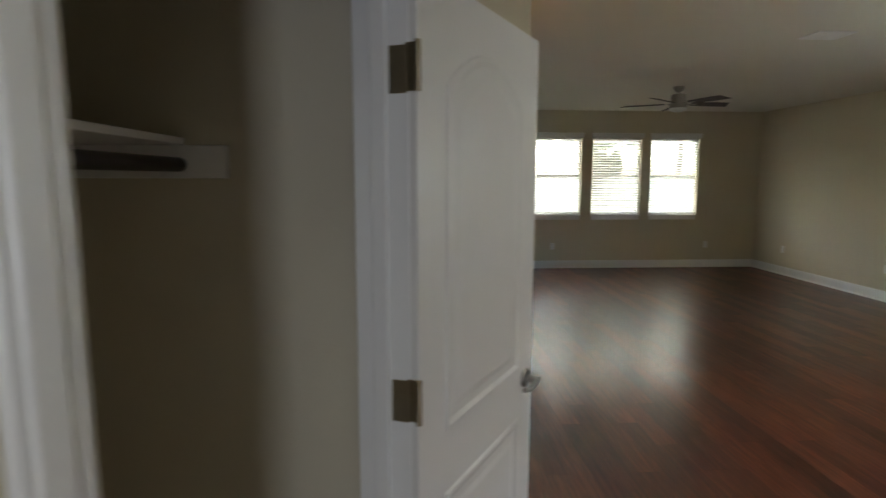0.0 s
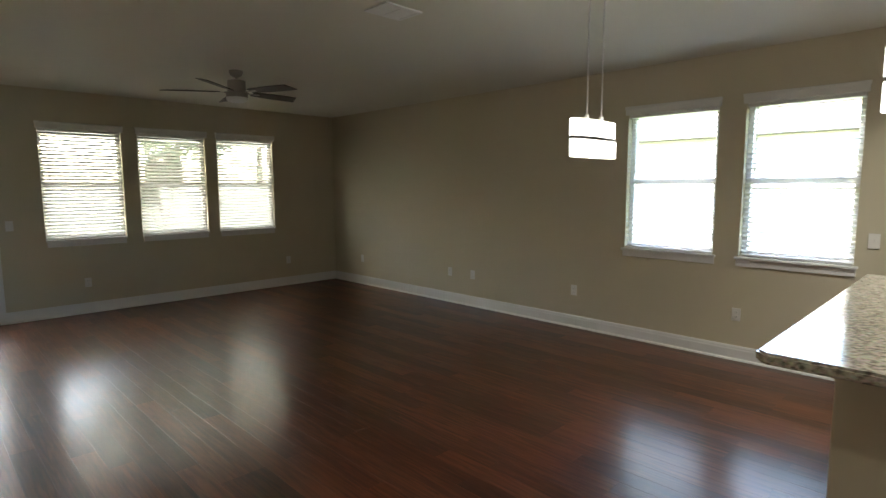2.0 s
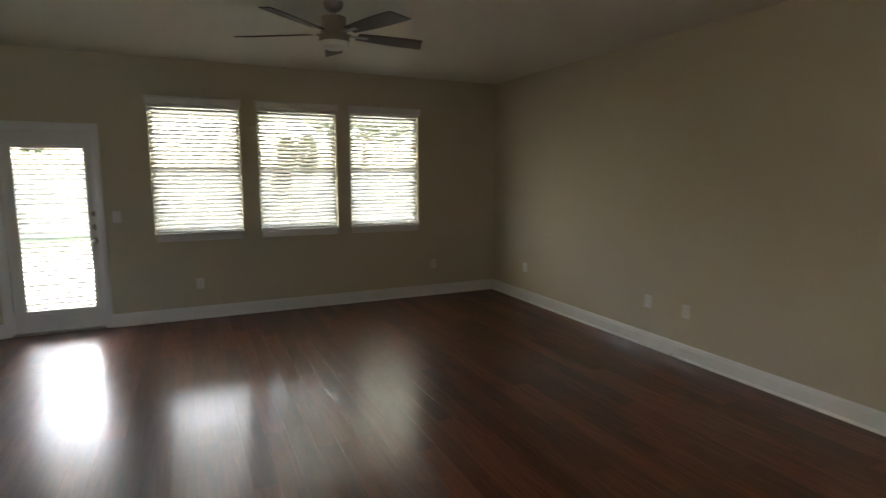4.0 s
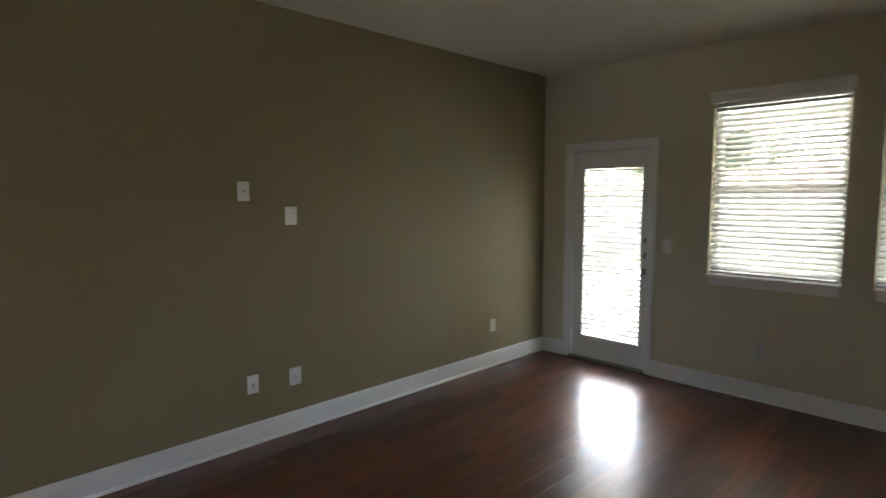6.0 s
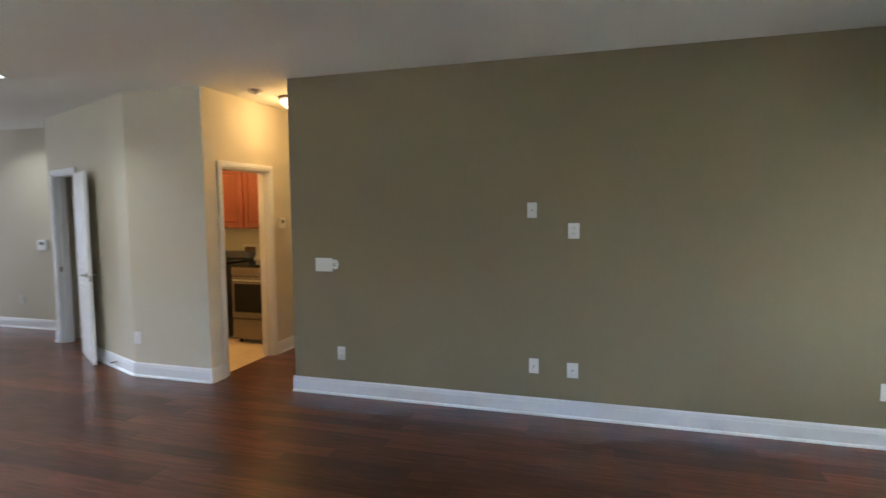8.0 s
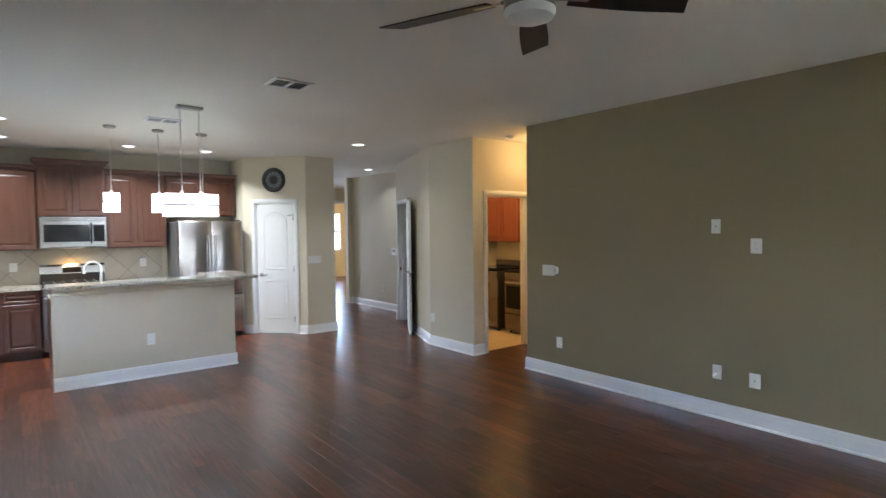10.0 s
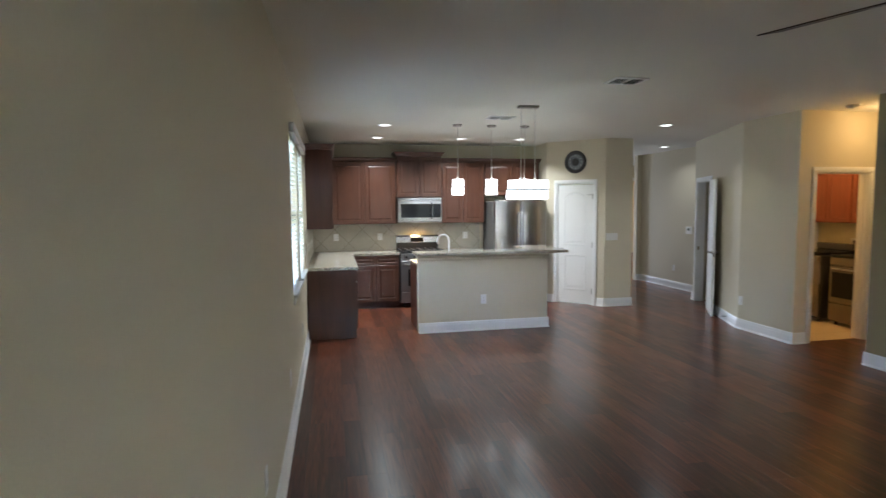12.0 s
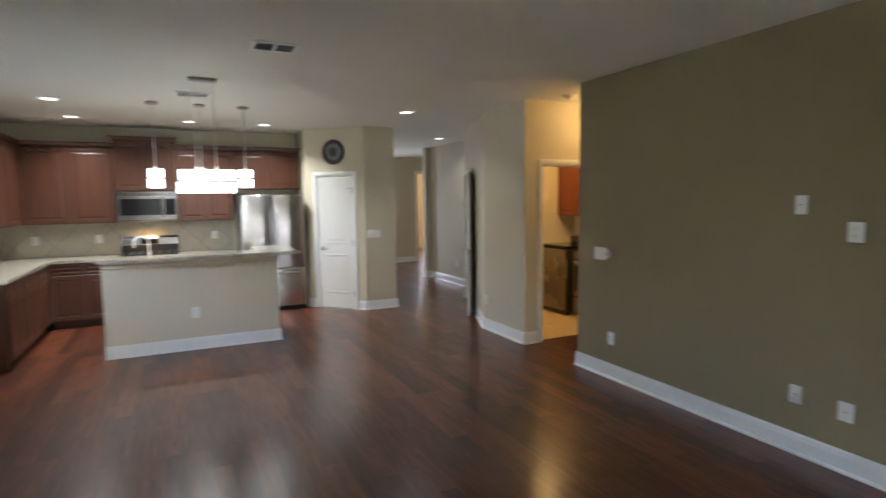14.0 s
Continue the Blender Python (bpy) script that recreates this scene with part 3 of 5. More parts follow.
for z in (0.24, 1.11, 1.82):
    bm = B()
    rod(bm, (-0.006, -0.006, z - 0.05), (-0.006, -0.006, z + 0.05), 0.0065, seg=10)
    box(bm, (-0.0025, -0.002, z - 0.048), (-0.0005, 0.032, z + 0.048))
    part("hinge", bm, BRASS, cd, "aged metal butt hinge")
    bm = B()
    box(bm, (CS0 + 0.0138, 0.0, z - 0.04), (CS0 + 0.016, 0.04, z + 0.056), 0.0006)
    part("hinge_leaf", bm, BRASS, closet_frame, "aged metal hinge leaf")
bm = B()
box(bm, (CS1 - 0.0155, 0.012, 0.885), (CS1 - 0.0135, 0.042, 0.945), 0.0006)
sp = part("strike_plate", bm, BRASS, closet_frame, "aged metal strike plate")

# pantry door, closed
pd = thing("door_pantry", frame_of(PA, PB) @ Matrix.Translation((PS0 + 0.017, 0.004, 0.01)), "white moulded two-panel door, closed, at the pantry", "door", kind="structure")
pw = PS1 - PS0 - 0.034
part("door_leaf", moulded(B(), pw, 1.995, 0.035), DOORW, pd)
lever(pd, pw - 0.06, 0.91, 0.035, -1)
for z in (0.22, 1.0, 1.8):
    bm = B()
    rod(bm, (-0.004, -0.008, z - 0.045), (-0.004, -0.008, z + 0.045), 0.007, seg=10)
    part("hinge", bm, NICKEL, pd, "satin metal hinge")
bm = B()
tube(bm, [(0.012, -0.004, 1.83), (0.03, -0.03, 1.83), (0.05, -0.05, 1.825), (0.075, -0.052, 1.825)], 0.005)
part("door_stop", bm, NICKEL, pd, "hinge-pin door stop")

# passage door, closed
sd = thing("door_passage", frame_of((AX, -5.22), (AX, -6.10)) @ Matrix.Translation((0.077, 0.05, 0.01)), "white moulded door, closed, at the passage end", "door", kind="structure")
part("door_leaf", moulded(B(), 0.686, 1.995, 0.035), DOORW, sd)
part("door_knob", lathe(B(), [(0.03, 0), (0.03, 0.006), (0.012, 0.012), (0.012, 0.035), (0.026, 0.045), (0.027, 0.058), (0.018, 0.068), (0.0, 0.07)], 20), NICKEL, sd, "satin metal knob", True,
     Matrix.Translation((0.62, 0, 0.93)) @ Matrix.Rotation(radians(90), 4, "X"))

# glazed patio door, closed
bd = thing("door_patio", NM @ Matrix.Translation((W - 1.10, 0, 0)), "white full-light patio door, closed, with an enclosed blind", "door", kind="structure")
dw = 0.78
casing((W, 0), (0, 0), W - 1.10, W - 0.32, 2.0, depth=0.15, label="white casing round the patio door", jambs=False)
bm = B()
for p, q in [((0, -0.003, 0), (0.018, 0.152, 1.985)), ((dw - 0.018, -0.003, 0), (dw, 0.152, 1.985)), ((0, -0.003, 1.985), (dw, 0.152, 2.0))]:
    box(bm, p, q, 0.002)
part("jamb", bm, TRIM, bd)
bm = B()
for p, q in [((0.018, 0.073, 0.018), (0.034, 0.1, 1.985)), ((dw - 0.034, 0.073, 0.018), (dw - 0.018, 0.1, 1.985)), ((0.034, 0.073, 1.96), (dw - 0.034, 0.1, 1.985))]:
    box(bm, p, q)
part("stop", bm, TRIM, bd)
bm = B()
gx0, gx1, gz0, gz1 = 0.075, 0.66, 0.225, 1.825
dy0, dy1 = 0.03, 0.072
for p, q in [((0.02, dy0, 0.018), (gx0, dy1, 1.98)), ((gx1, dy0, 0.018), (dw - 0.02, dy1, 1.98)), ((gx0, dy0, 0.018), (gx1, dy1, gz0)), ((gx0, dy0, gz1), (gx1, dy1, 1.98))]:
    box(bm, p, q)
part("door_leaf", bm, DOORW, bd)
bm = B()
for p, q in [((gx0 - 0.03, dy0 - 0.01, gz0 - 0.03), (gx0 + 0.008, dy0, gz1 + 0.03)), ((gx1 - 0.008, dy0 - 0.01, gz0 - 0.03), (gx1 + 0.03, dy0, gz1 + 0.03)),
             ((gx0 + 0.008, dy0 - 0.01, gz0 - 0.03), (gx1 - 0.008, dy0, gz0 + 0.008)), ((gx0 + 0.008, dy0 - 0.01, gz1 - 0.008), (gx1 - 0.008, dy0, gz1 + 0.03))]:
    box(bm, p, q, 0.003)
part("lite_frame", bm, DOORW, bd)
for y in (0.036, 0.066):
    bm = B()
    box(bm, (gx0, y, gz0), (gx1, y + 0.003, gz1))
    part("pane", bm, GLASS, bd).visible_shadow = False
me = slat_mesh(gx1 - gx0 - 0.006, 0.038, 31, 0.002, 0.0012)
for i in range(34):
    o = new("slat", me)
    o.parent = bd
    o.matrix_basis = Matrix.Translation((gx0 + 0.003, 0.052, gz0 + 0.02 + i * (gz1 - gz0 - 0.04) / 33))
bm = B()
box(bm, (0, -0.02, 0), (dw, 0.16, 0.018), 0.004)
part("threshold", bm, NICKEL, bd, "metal threshold")
for z, r in ((1.175, 0.026), (1.04, 0.03)):
    part("deadbolt", lathe(B(), [(r, 0), (r, 0.008), (r * 0.7, 0.012), (r * 0.4, 0.014), (r * 0.4, 0.026), (0, 0.027)], 20), NICKEL, bd, "satin metal deadbolt", True,
         Matrix.Translation((0.035, dy0, z)) @ Matrix.Rotation(radians(90), 4, "X"))
part("door_knob", lathe(B(), [(0.031, 0), (0.031, 0.006), (0.012, 0.012), (0.012, 0.035), (0.026, 0.045), (0.027, 0.058), (0.018, 0.068), (0.0, 0.07)], 20), NICKEL, bd, "satin metal knob", True,
     Matrix.Translation((0.035, dy0, 0.905)) @ Matrix.Rotation(radians(90), 4, "X"))


# ---- kitchen ----
def raised_panel(bm, x0, x1, z0, z1, y, stile=0.055):
    """A raised-panel front whose back lies at y, facing -y."""
    box(bm, (x0 + 0.01, y - 0.010, z0 + 0.01), (x1 - 0.01, y, z1 - 0.01))
    for p, q in [((x0, z0), (x0 + stile, z1)), ((x1 - stile, z0), (x1, z1)), ((x0 + stile, z0), (x1 - stile, z0 + stile)), ((x0 + stile, z1 - stile), (x1 - stile, z1))]:
        box(bm, (p[0], y - 0.020, p[1]), (q[0], y, q[1]), 0.003)
    rings_face(bm, [arch_outline(x0, x1, z0, z1, 0, stile + i, y - d) for i, d in ((0.004, 0.0105), (0.008, 0.0105), (0.03, 0.018))])


def cabinet(m, w, z0, z1, depth, doors, label, group, drawers=False, toe=False, crown=False, first=0.0, wood=None):
    wood = wood or CHERRY
    c = thing("base_cabinet" if toe else "wall_cabinet", m, label, "cabinet", group)
    bm = B()
    box(bm, (0.0005, -depth, z0 + (0.1 if toe else 0)), (w - 0.0005, -0.002, z1), 0.0015)
    part("body", bm, wood, c)
    if toe:
        bm = B()
        box(bm, (0.0005, -depth + 0.07, z0), (w - 0.0005, -depth + 0.085, z0 + 0.0995))
        part("toe_kick", bm, wood, c)
    g = 0.012
    x0, x1 = first + g, w - g
    dwid = (x1 - x0 - (doors - 1) * g) / max(1, doors)
    zb, zt = z0 + (0.115 if toe else 0.012), z1 - 0.014
    for i in range(doors):
        p = x0 + i * (dwid + g)
        top = zt
        if drawers:
            bm = B()
            raised_panel(bm, p, p + dwid, zt - 0.135, zt, -depth, 0.032)
            part("drawer_front", bm, wood, c)
            top = zt - 0.15
        bm = B()
        raised_panel(bm, p, p + dwid, zb, top, -depth)
        part("door", bm, wood, c)
    if crown:
        bm = B()
        prof = [(0.0, -0.012), (0.012, -0.004), (0.018, 0.02), (0.045, 0.05), (0.05, 0.062)]
        for (o0, h0), (o1, h1) in zip(prof, prof[1:]):
            a = [bm.verts.new(v) for v in ((-o0, -depth - o0, z1 + h0), (w + o0, -depth - o0, z1 + h0), (w + o0, -0.002, z1 + h0), (-o0, -0.002, z1 + h0))]
            b = [bm.verts.new(v) for v in ((-o1, -depth - o1, z1 + h1), (w + o1, -depth - o1, z1 + h1), (w + o1, -0.002, z1 + h1), (-o1, -0.002, z1 + h1))]
            for i in range(4):
                bm.faces.new((a[i], a[(i + 1) % 4], b[(i + 1) % 4], b[i]))
        bm.faces.new(b)
        part("crown", bm, wood, c, "stepped crown moulding")
    return c




def at_back(x):
    return frame_of((1.72, KB), (W, KB)) @ Matrix.Translation((x - 1.72, 0, 0))


def at_east(y):
    return EM @ Matrix.Translation((y - KB, 0, 0))


CAB = "dark cherry wood cabinet with raised-panel doors"
cabinet(at_back(4.29), 0.785, 0, 0.875, 0.61, 2, "dark cherry base cabinet with two drawers and doors", "base cabinets", True, True)
cabinet(at_back(2.76), 0.745, 0, 0.875, 0.61, 2, "dark cherry base cabinet between range and refrigerator", "base cabinets", True, True)
ey0, ey1 = -7.66, KB + 0.63
eu = (ey0 - ey1) / 3
for i in range(3):
    cabinet(at_east(ey1 + i * eu), eu, 0, 0.875, 0.61, 2 if i else 1, "dark cherry base cabinet with drawers along the window wall", "base cabinets", True, True)
corner = thing("base_cabinet", at_east(KB + 0.003), "dark cherry corner base cabinet under the counter", "cabinet", "base cabinets")
bm = B()
box(bm, (0, -0.61, 0.1), (0.626, -0.002, 0.875))
part("body", bm, CHERRY, corner)
endp = B()
box(endp, (ey0 - KB + 0.0005, -0.605, 0.0), (ey0 - KB + 0.02, -0.003, 0.875), 0.001)
solid("end_panel", endp, CHERRY, "plain dark cherry panel closing the cabinet run", "panel", m=EM)

UZ0, UZ1 = 1.383, 2.425
cabinet(at_back(4.29), W - 0.335 - 4.29, UZ0, UZ1, 0.33, 2, "dark cherry wall cabinet with two raised-panel doors", "wall cabinets", crown=True)
cabinet(at_back(3.52), 0.765, 1.823, 2.52, 0.36, 2, "taller dark cherry wall cabinet over the microwave", "wall cabinets", crown=True)
cabinet(at_back(2.755), 0.76, UZ0, UZ1, 0.33, 2, "dark cherry wall cabinet beside the microwave", "wall cabinets", crown=True)
cabinet(at_back(1.75), 1.0, 1.843, UZ1, 0.33, 2, "short dark cherry wall cabinet over the refrigerator", "wall cabinets", crown=True)
eyu = -7.98
cabinet(at_east(KB + 0.002), eyu - KB, UZ0, UZ1, 0.33, 3, "dark cherry wall cabinet beside the window", "wall cabinets", crown=True, first=0.34)

# granite worktop, L-shaped
bm = B()
pts = [(5.05, -7.625), (W - 0.003, -7.625), (W - 0.003, KB + 0.003), (4.285, KB + 0.003), (4.285, KB + 0.64), (5.05, KB + 0.64)]
lo, hi = [bm.verts.new((x, y, 0.8765)) for x, y in pts], [bm.verts.new((x, y, 0.915)) for x, y in pts]
bm.faces.new(lo[::-1])
bm.faces.new(hi)
for i in range(6):
    bm.faces.new((lo[i], lo[(i + 1) % 6], hi[(i + 1) % 6], hi[i]))
bmesh.ops.bevel(bm, geom=[e for e in bm.edges if abs(e.verts[0].co.z - e.verts[1].co.z) < 1e-6], offset=0.006, segments=2, affect="EDGES")
solid("worktop", bm, GRANITE, "beige speckled granite worktop on the base cabinets", "worktop")
bm = B()
box(bm, (2.755, KB + 0.003, 0.8765), (3.515, KB + 0.64, 0.915), 0.006, seg=2)
solid("worktop", bm, GRANITE, "short beige granite worktop beside the range", "worktop")


def clip(poly, lo, hi, axis):
    for sign, lim in ((1, lo), (-1, hi)):
        out = []
        for i, p in enumerate(poly):
            q = poly[(i + 1) % len(poly)]
            a, b = sign * (p[axis] - lim), sign * (q[axis] - lim)
            if a >= 0:
                out.append(p)
            if a * b < 0:
                t = a / (a - b)
                out.append(tuple(p[k] + t * (q[k] - p[k]) for k in range(2)))
        poly = out
        if len(poly) < 3:
            return []
    return poly


def backsplash(m, s0, s1, z0, z1, label):
    """Square tiles set on their corners, with recessed grout."""
    b = thing("backsplash", m, label, "backsplash", kind="structure")
    bm = B()
    box(bm, (s0, -0.006, z0), (s1, -0.001, z1))
    part("grout", bm, GROUT, b)
    side, gap = 0.33, 0.006
    half = side / 2 ** 0.5
    for i in range(-1, int((s1 - s0) / half) + 3):
        for j in range(0, 4):
            if (i + j) % 2:
                continue
            cx, cz = s0 + i * half, z0 - 0.1 + j * half
            r = half - gap
            poly = clip(clip([(cx - r, cz), (cx, cz - r), (cx + r, cz), (cx, cz + r)], s0 + 0.001, s1 - 0.001, 0), z0 + 0.001, z1 - 0.001, 1)
            if len(poly) < 3:
                continue
            bm = B()
            mx, mz = sum(p[0] for p in poly) / len(poly), sum(p[1] for p in poly) / len(poly)
            sh = [(mx + (p[0] - mx) * 0.985, mz + (p[1] - mz) * 0.985) for p in poly]
            rings_face(bm, [[(p[0], -0.006, p[1]) for p in poly], [(p[0], -0.0095, p[1]) for p in poly], [(p[0], -0.0105, p[1]) for p in sh]])
            part("tile", bm, TILE, b)
    return b


backsplash(frame_of((1.72, KB), (W, KB)), 2.755 - 1.72, W - 1.72 - 0.012, 0.917, 1.382, "beige stone tiles set diagonally behind the counter")
backsplash(EM, 0.012, -7.66 - KB, 0.917, 1.382, "beige stone tiles set diagonally on the window wall")

# range
rg = thing("range", at_back(3.52), "stainless steel gas range with a black cooktop", "range")
bm = B()
box(bm, (0.004, -0.63, 0.08), (0.756, -0.02, 0.90), 0.003)
part("body", bm, BLACKM, rg)
bm = B()
box(bm, (0.002, -0.66, 0.898), (0.758, -0.02, 0.922), 0.006, seg=2)
part("cooktop", bm, BLACK, rg, "black enamel cooktop")
for bx, by in ((0.19, -0.5), (0.57, -0.5), (0.19, -0.22), (0.57, -0.22)):
    part("burner", lathe(B(), [(0.045, 0.922), (0.045, 0.932), (0.032, 0.936), (0, 0.937)], 20, Matrix.Translation((bx, by, 0))), BLACKM, rg)
for gx in (0.03, 0.39):
    bm = B()
    for k in range(4):
        x = gx + k * 0.11
        box(bm, (x, -0.62, 0.938), (x + 0.012, -0.1, 0.952), 0.002)
    for y in (-0.62, -0.36, -0.112):
        box(bm, (gx, y, 0.938), (gx + 0.342, y + 0.012, 0.952), 0.002)
    for x in (gx, gx + 0.33):
        for y in (-0.62, -0.112):
            box(bm, (x, y, 0.921), (x + 0.012, y + 0.012, 0.94))
    part("grate", bm, BLACKM, rg, "black cast-iron grate")
bm = B()
prof = [(-0.06, 0.92), (-0.085, 0.94), (-0.075, 1.14), (-0.06, 1.17), (-0.02, 1.172), (-0.012, 0.92)]
l, r = [bm.verts.new((0.004, y, z)) for y, z in prof], [bm.verts.new((0.756, y, z)) for y, z in prof]
for i in range(len(prof)):
    j = (i + 1) % len(prof)
    bm.faces.new((l[i], l[j], r[j], r[i]))
bm.faces.new(l)
bm.faces.new(r[::-1])
part("backguard", bm, BGSTEEL, rg, "stainless backguard with clock")
bm = B()
box(bm, (0.28, -0.092, 1.055), (0.50, -0.078, 1.125), 0.004)
part("display", bm, BLACK, rg, "dark clock display")
bm = B()
box(bm, (0.012, -0.094, 0.924), (0.748, -0.08, 1.045), 0.003)
part("lower_panel", bm, BLACKM, rg, "black panel under the clock")
bm = B()
box(bm, (0.004, -0.665, 0.79), (0.756, -0.63, 0.897), 0.008, seg=2)
cp = part("control_panel", bm, STEEL, rg)
for i in range(5):
    part("knob", lathe(B(), [(0.022, 0), (0.022, 0.012), (0.018, 0.03), (0, 0.032)], 16), BLACKM, rg, "", True, Matrix.Translation((0.1 + i * 0.14, -0.665, 0.845)) @ Matrix.Rotation(radians(90), 4, "X"))
bm = B()
box(bm, (0.006, -0.67, 0.27), (0.754, -0.63, 0.78), 0.006)
od = part("oven_door", bm, STEEL, rg)
bm = B()
box(bm, (0.13, -0.674, 0.36), (0.63, -0.668, 0.64), 0.002)
part("oven_window", bm, BLACK, od)
bm = B()
tube(bm, [(0.06, -0.668, 0.725), (0.06, -0.705, 0.725), (0.38, -0.715, 0.725), (0.70, -0.705, 0.725), (0.70, -0.668, 0.725)], 0.011)
part("handle", bm, STEEL, od, "", True)
bm = B()
box(bm, (0.006, -0.668, 0.085), (0.754, -0.63, 0.262), 0.006)
part("drawer", bm, STEEL, rg)
for fx in (0.05, 0.69):
    for fy in (-0.58, -0.1):
        part("foot", rod(B(), (fx, fy, 0.0), (fx, fy, 0.085), 0.016), BLACKM, rg)

# over-the-range microwave
mw = thing("microwave", at_back(3.52) @ Matrix.Translation((0, 0, 0.023)), "stainless steel over-the-range microwave oven", "microwave")
bm = B()
box(bm, (0.002, -0.38, 1.375), (0.758, -0.003, 1.798), 0.004)
part("body", bm, BGSTEEL, mw)
bm = B()
box(bm, (0.003, -0.405, 1.385), (0.757, -0.381, 1.795), 0.006, seg=2)
fd = part("door", bm, BGSTEEL, mw)
bm = B()
box(bm, (0.20, -0.409, 1.46), (0.71, -0.404, 1.69), 0.002)
part("door_window", bm, BLACK, fd)
bm = B()
box(bm, (0.025, -0.409, 1.46), (0.158, -0.404, 1.69), 0.002)
part("control_panel", bm, BLACK, mw)
bm = B()
tube(bm, [(0.182, -0.405, 1.44), (0.182, -0.44, 1.46), (0.182, -0.447, 1.575), (0.182, -0.44, 1.69), (0.182, -0.405, 1.71)], 0.011)
part("handle", bm, BLACK, fd, "", True)
bm = B()
for k in range(4):
    box(bm, (0.03, -0.4075, 1.735 + k * 0.012), (0.73, -0.404, 1.74 + k * 0.012))
part("vent_slot", bm, APPD, mw)
bm = B()
box(bm, (0.28, -0.28, 1.3695), (0.48, -0.2, 1.3748))
part("task_light", bm, WGLOW, mw, "lit warm task light")

# refrigerator
fr = thing("refrigerator", at_back(1.785), "stainless steel french-door refrigerator with bottom freezer", "refrigerator")
bm = B()
box(bm, (0.004, -0.70, 0.03), (0.906, -0.03, 1.745), 0.006)
part("body", bm, material("fridge_side", (0.16, 0.155, 0.15), 0.45, 0.3, bump=0.03), fr, "dark grey side")
for x0, x1, hx_ in ((0.004, 0.453, 0.415), (0.457, 0.906, 0.495)):
    bm = B()
    box(bm, (x0, -0.78, 0.655), (x1, -0.705, 1.755), 0.014, seg=3)
    d = part("door", bm, FSTEEL, fr, "", True)
    bm = B()
    tube(bm, [(hx_, -0.778, 0.80), (hx_, -0.825, 0.83), (hx_, -0.835, 1.15), (hx_, -0.825, 1.52), (hx_, -0.778, 1.55)], 0.012)
    part("handle", bm, FSTEEL, d, "", True)
bm = B()
box(bm, (0.004, -0.78, 0.07), (0.906, -0.705, 0.645), 0.014, seg=3)
d = part("freezer_drawer", bm, FSTEEL, fr, "", True)
bm = B()
tube(bm, [(0.08, -0.778, 0.585), (0.10, -0.825, 0.585), (0.455, -0.835, 0.585), (0.81, -0.825, 0.585), (0.83, -0.778, 0.585)], 0.012)
part("handle", bm, FSTEEL, d, "", True)
bm = B()
box(bm, (0.02, -0.72, 0.0), (0.89, -0.62, 0.068), 0.002)
part("grille", bm, BLACKM, fr)
for x in (0.03, 0.83):
    bm = B()
    box(bm, (x, -0.76, 1.757), (x + 0.05, -0.66, 1.772), 0.003)
    part("hinge_cap", bm, BLACKM, fr)
for fx in (0.05, 0.86):
    part("rear_foot", rod(B(), (fx, -0.06, 0), (fx, -0.06, 0.035), 0.02), BLACKM, fr)

# island: knee wall, cabinets and sink, raised granite bar
IX0, IX1, IY = 2.478, 4.272, -7.685
isl = thing("island", (IX0, IY, 0), "painted beige knee wall of the kitchen island with white baseboard", "island")
bm = B()
box(bm, (0, -0.12, 0), (IX1 - IX0, 0, 1.035))
box(bm, (0, -0.78, 0), (0.12, -0.1205, 1.035))
part("knee_wall", bm, WALL, isl)
bm = B()
for p, q in [((0.0, 0.0), (IX1 - IX0, 0.0))]:
    prof = [(0.0, 1.034), (0.03, 1.034), (0.026, 1.012), (0.012, 0.995), (0.008, 0.965), (0.0, 0.955)]
    l, r = [bm.verts.new((-0.0, y, z)) for y, z in prof], [bm.verts.new((IX1 - IX0, y, z)) for y, z in prof]
    for i in range(len(prof) - 1):
        bm.faces.new((l[i], l[i + 1], r[i + 1], r[i]))
    bm.faces.new(l)
    bm.faces.new(r[::-1])
part("bar_moulding", bm, WALL, isl, "beige moulding under the bar")
bm = B()
box(bm, (0.121, -0.74, 0.1), (IX1 - IX0 - 0.02, -0.121, 0.875), 0.002)
part("cabinet_body", bm, CHERRY, isl, "dark cherry cabinet")
bm = B()
box(bm, (IX1 - IX0 - 0.0195, -0.74, 0.0), (IX1 - IX0, -0.121, 0.875), 0.002)
part("end_panel", bm, CHERRY, isl)
bm = B()
box(bm, (0.121, -0.66, 0.0), (IX1 - IX0 - 0.02, -0.64, 0.0995))
part("toe_kick", bm, CHERRY, isl)
for k in range(4):
    bm = B()
    x0 = 0.15 + k * 0.4
    raised_panel(bm, x0, x0 + 0.39, 0.12, 0.86, 0)
    bmesh.ops.transform(bm, matrix=Matrix.Translation((2 * x0 + 0.39, -0.74, 0)) @ Matrix.Rotation(math.pi, 4, "Z"), verts=bm.verts)
    part("door", bm, CHERRY, isl)
for a, b, s0, s1 in [((IX0, IY), (IX1, IY), -0.017, IX1 - IX0 + 0.002), ((IX0, IY - 0.78), (IX0, IY), 0, 0.78)]:
    baseboard(a, b, s0, s1, 0.135)
bm = B()
pts = [(2.235, -8.51), (2.69, -8.51), (2.69, -7.91), (4.315, -7.91), (4.315, -7.51), (2.265, -7.51), (2.235, -7.54)]
lo, hi = [bm.verts.new((x, y, 1.0355)) for x, y in pts], [bm.verts.new((x, y, 1.072)) for x, y in pts]
bm.faces.new(lo[::-1])
bm.faces.new(hi)
for i in range(len(pts)):
    bm.faces.new((lo[i], lo[(i + 1) % len(pts)], hi[(i + 1) % len(pts)], hi[i]))
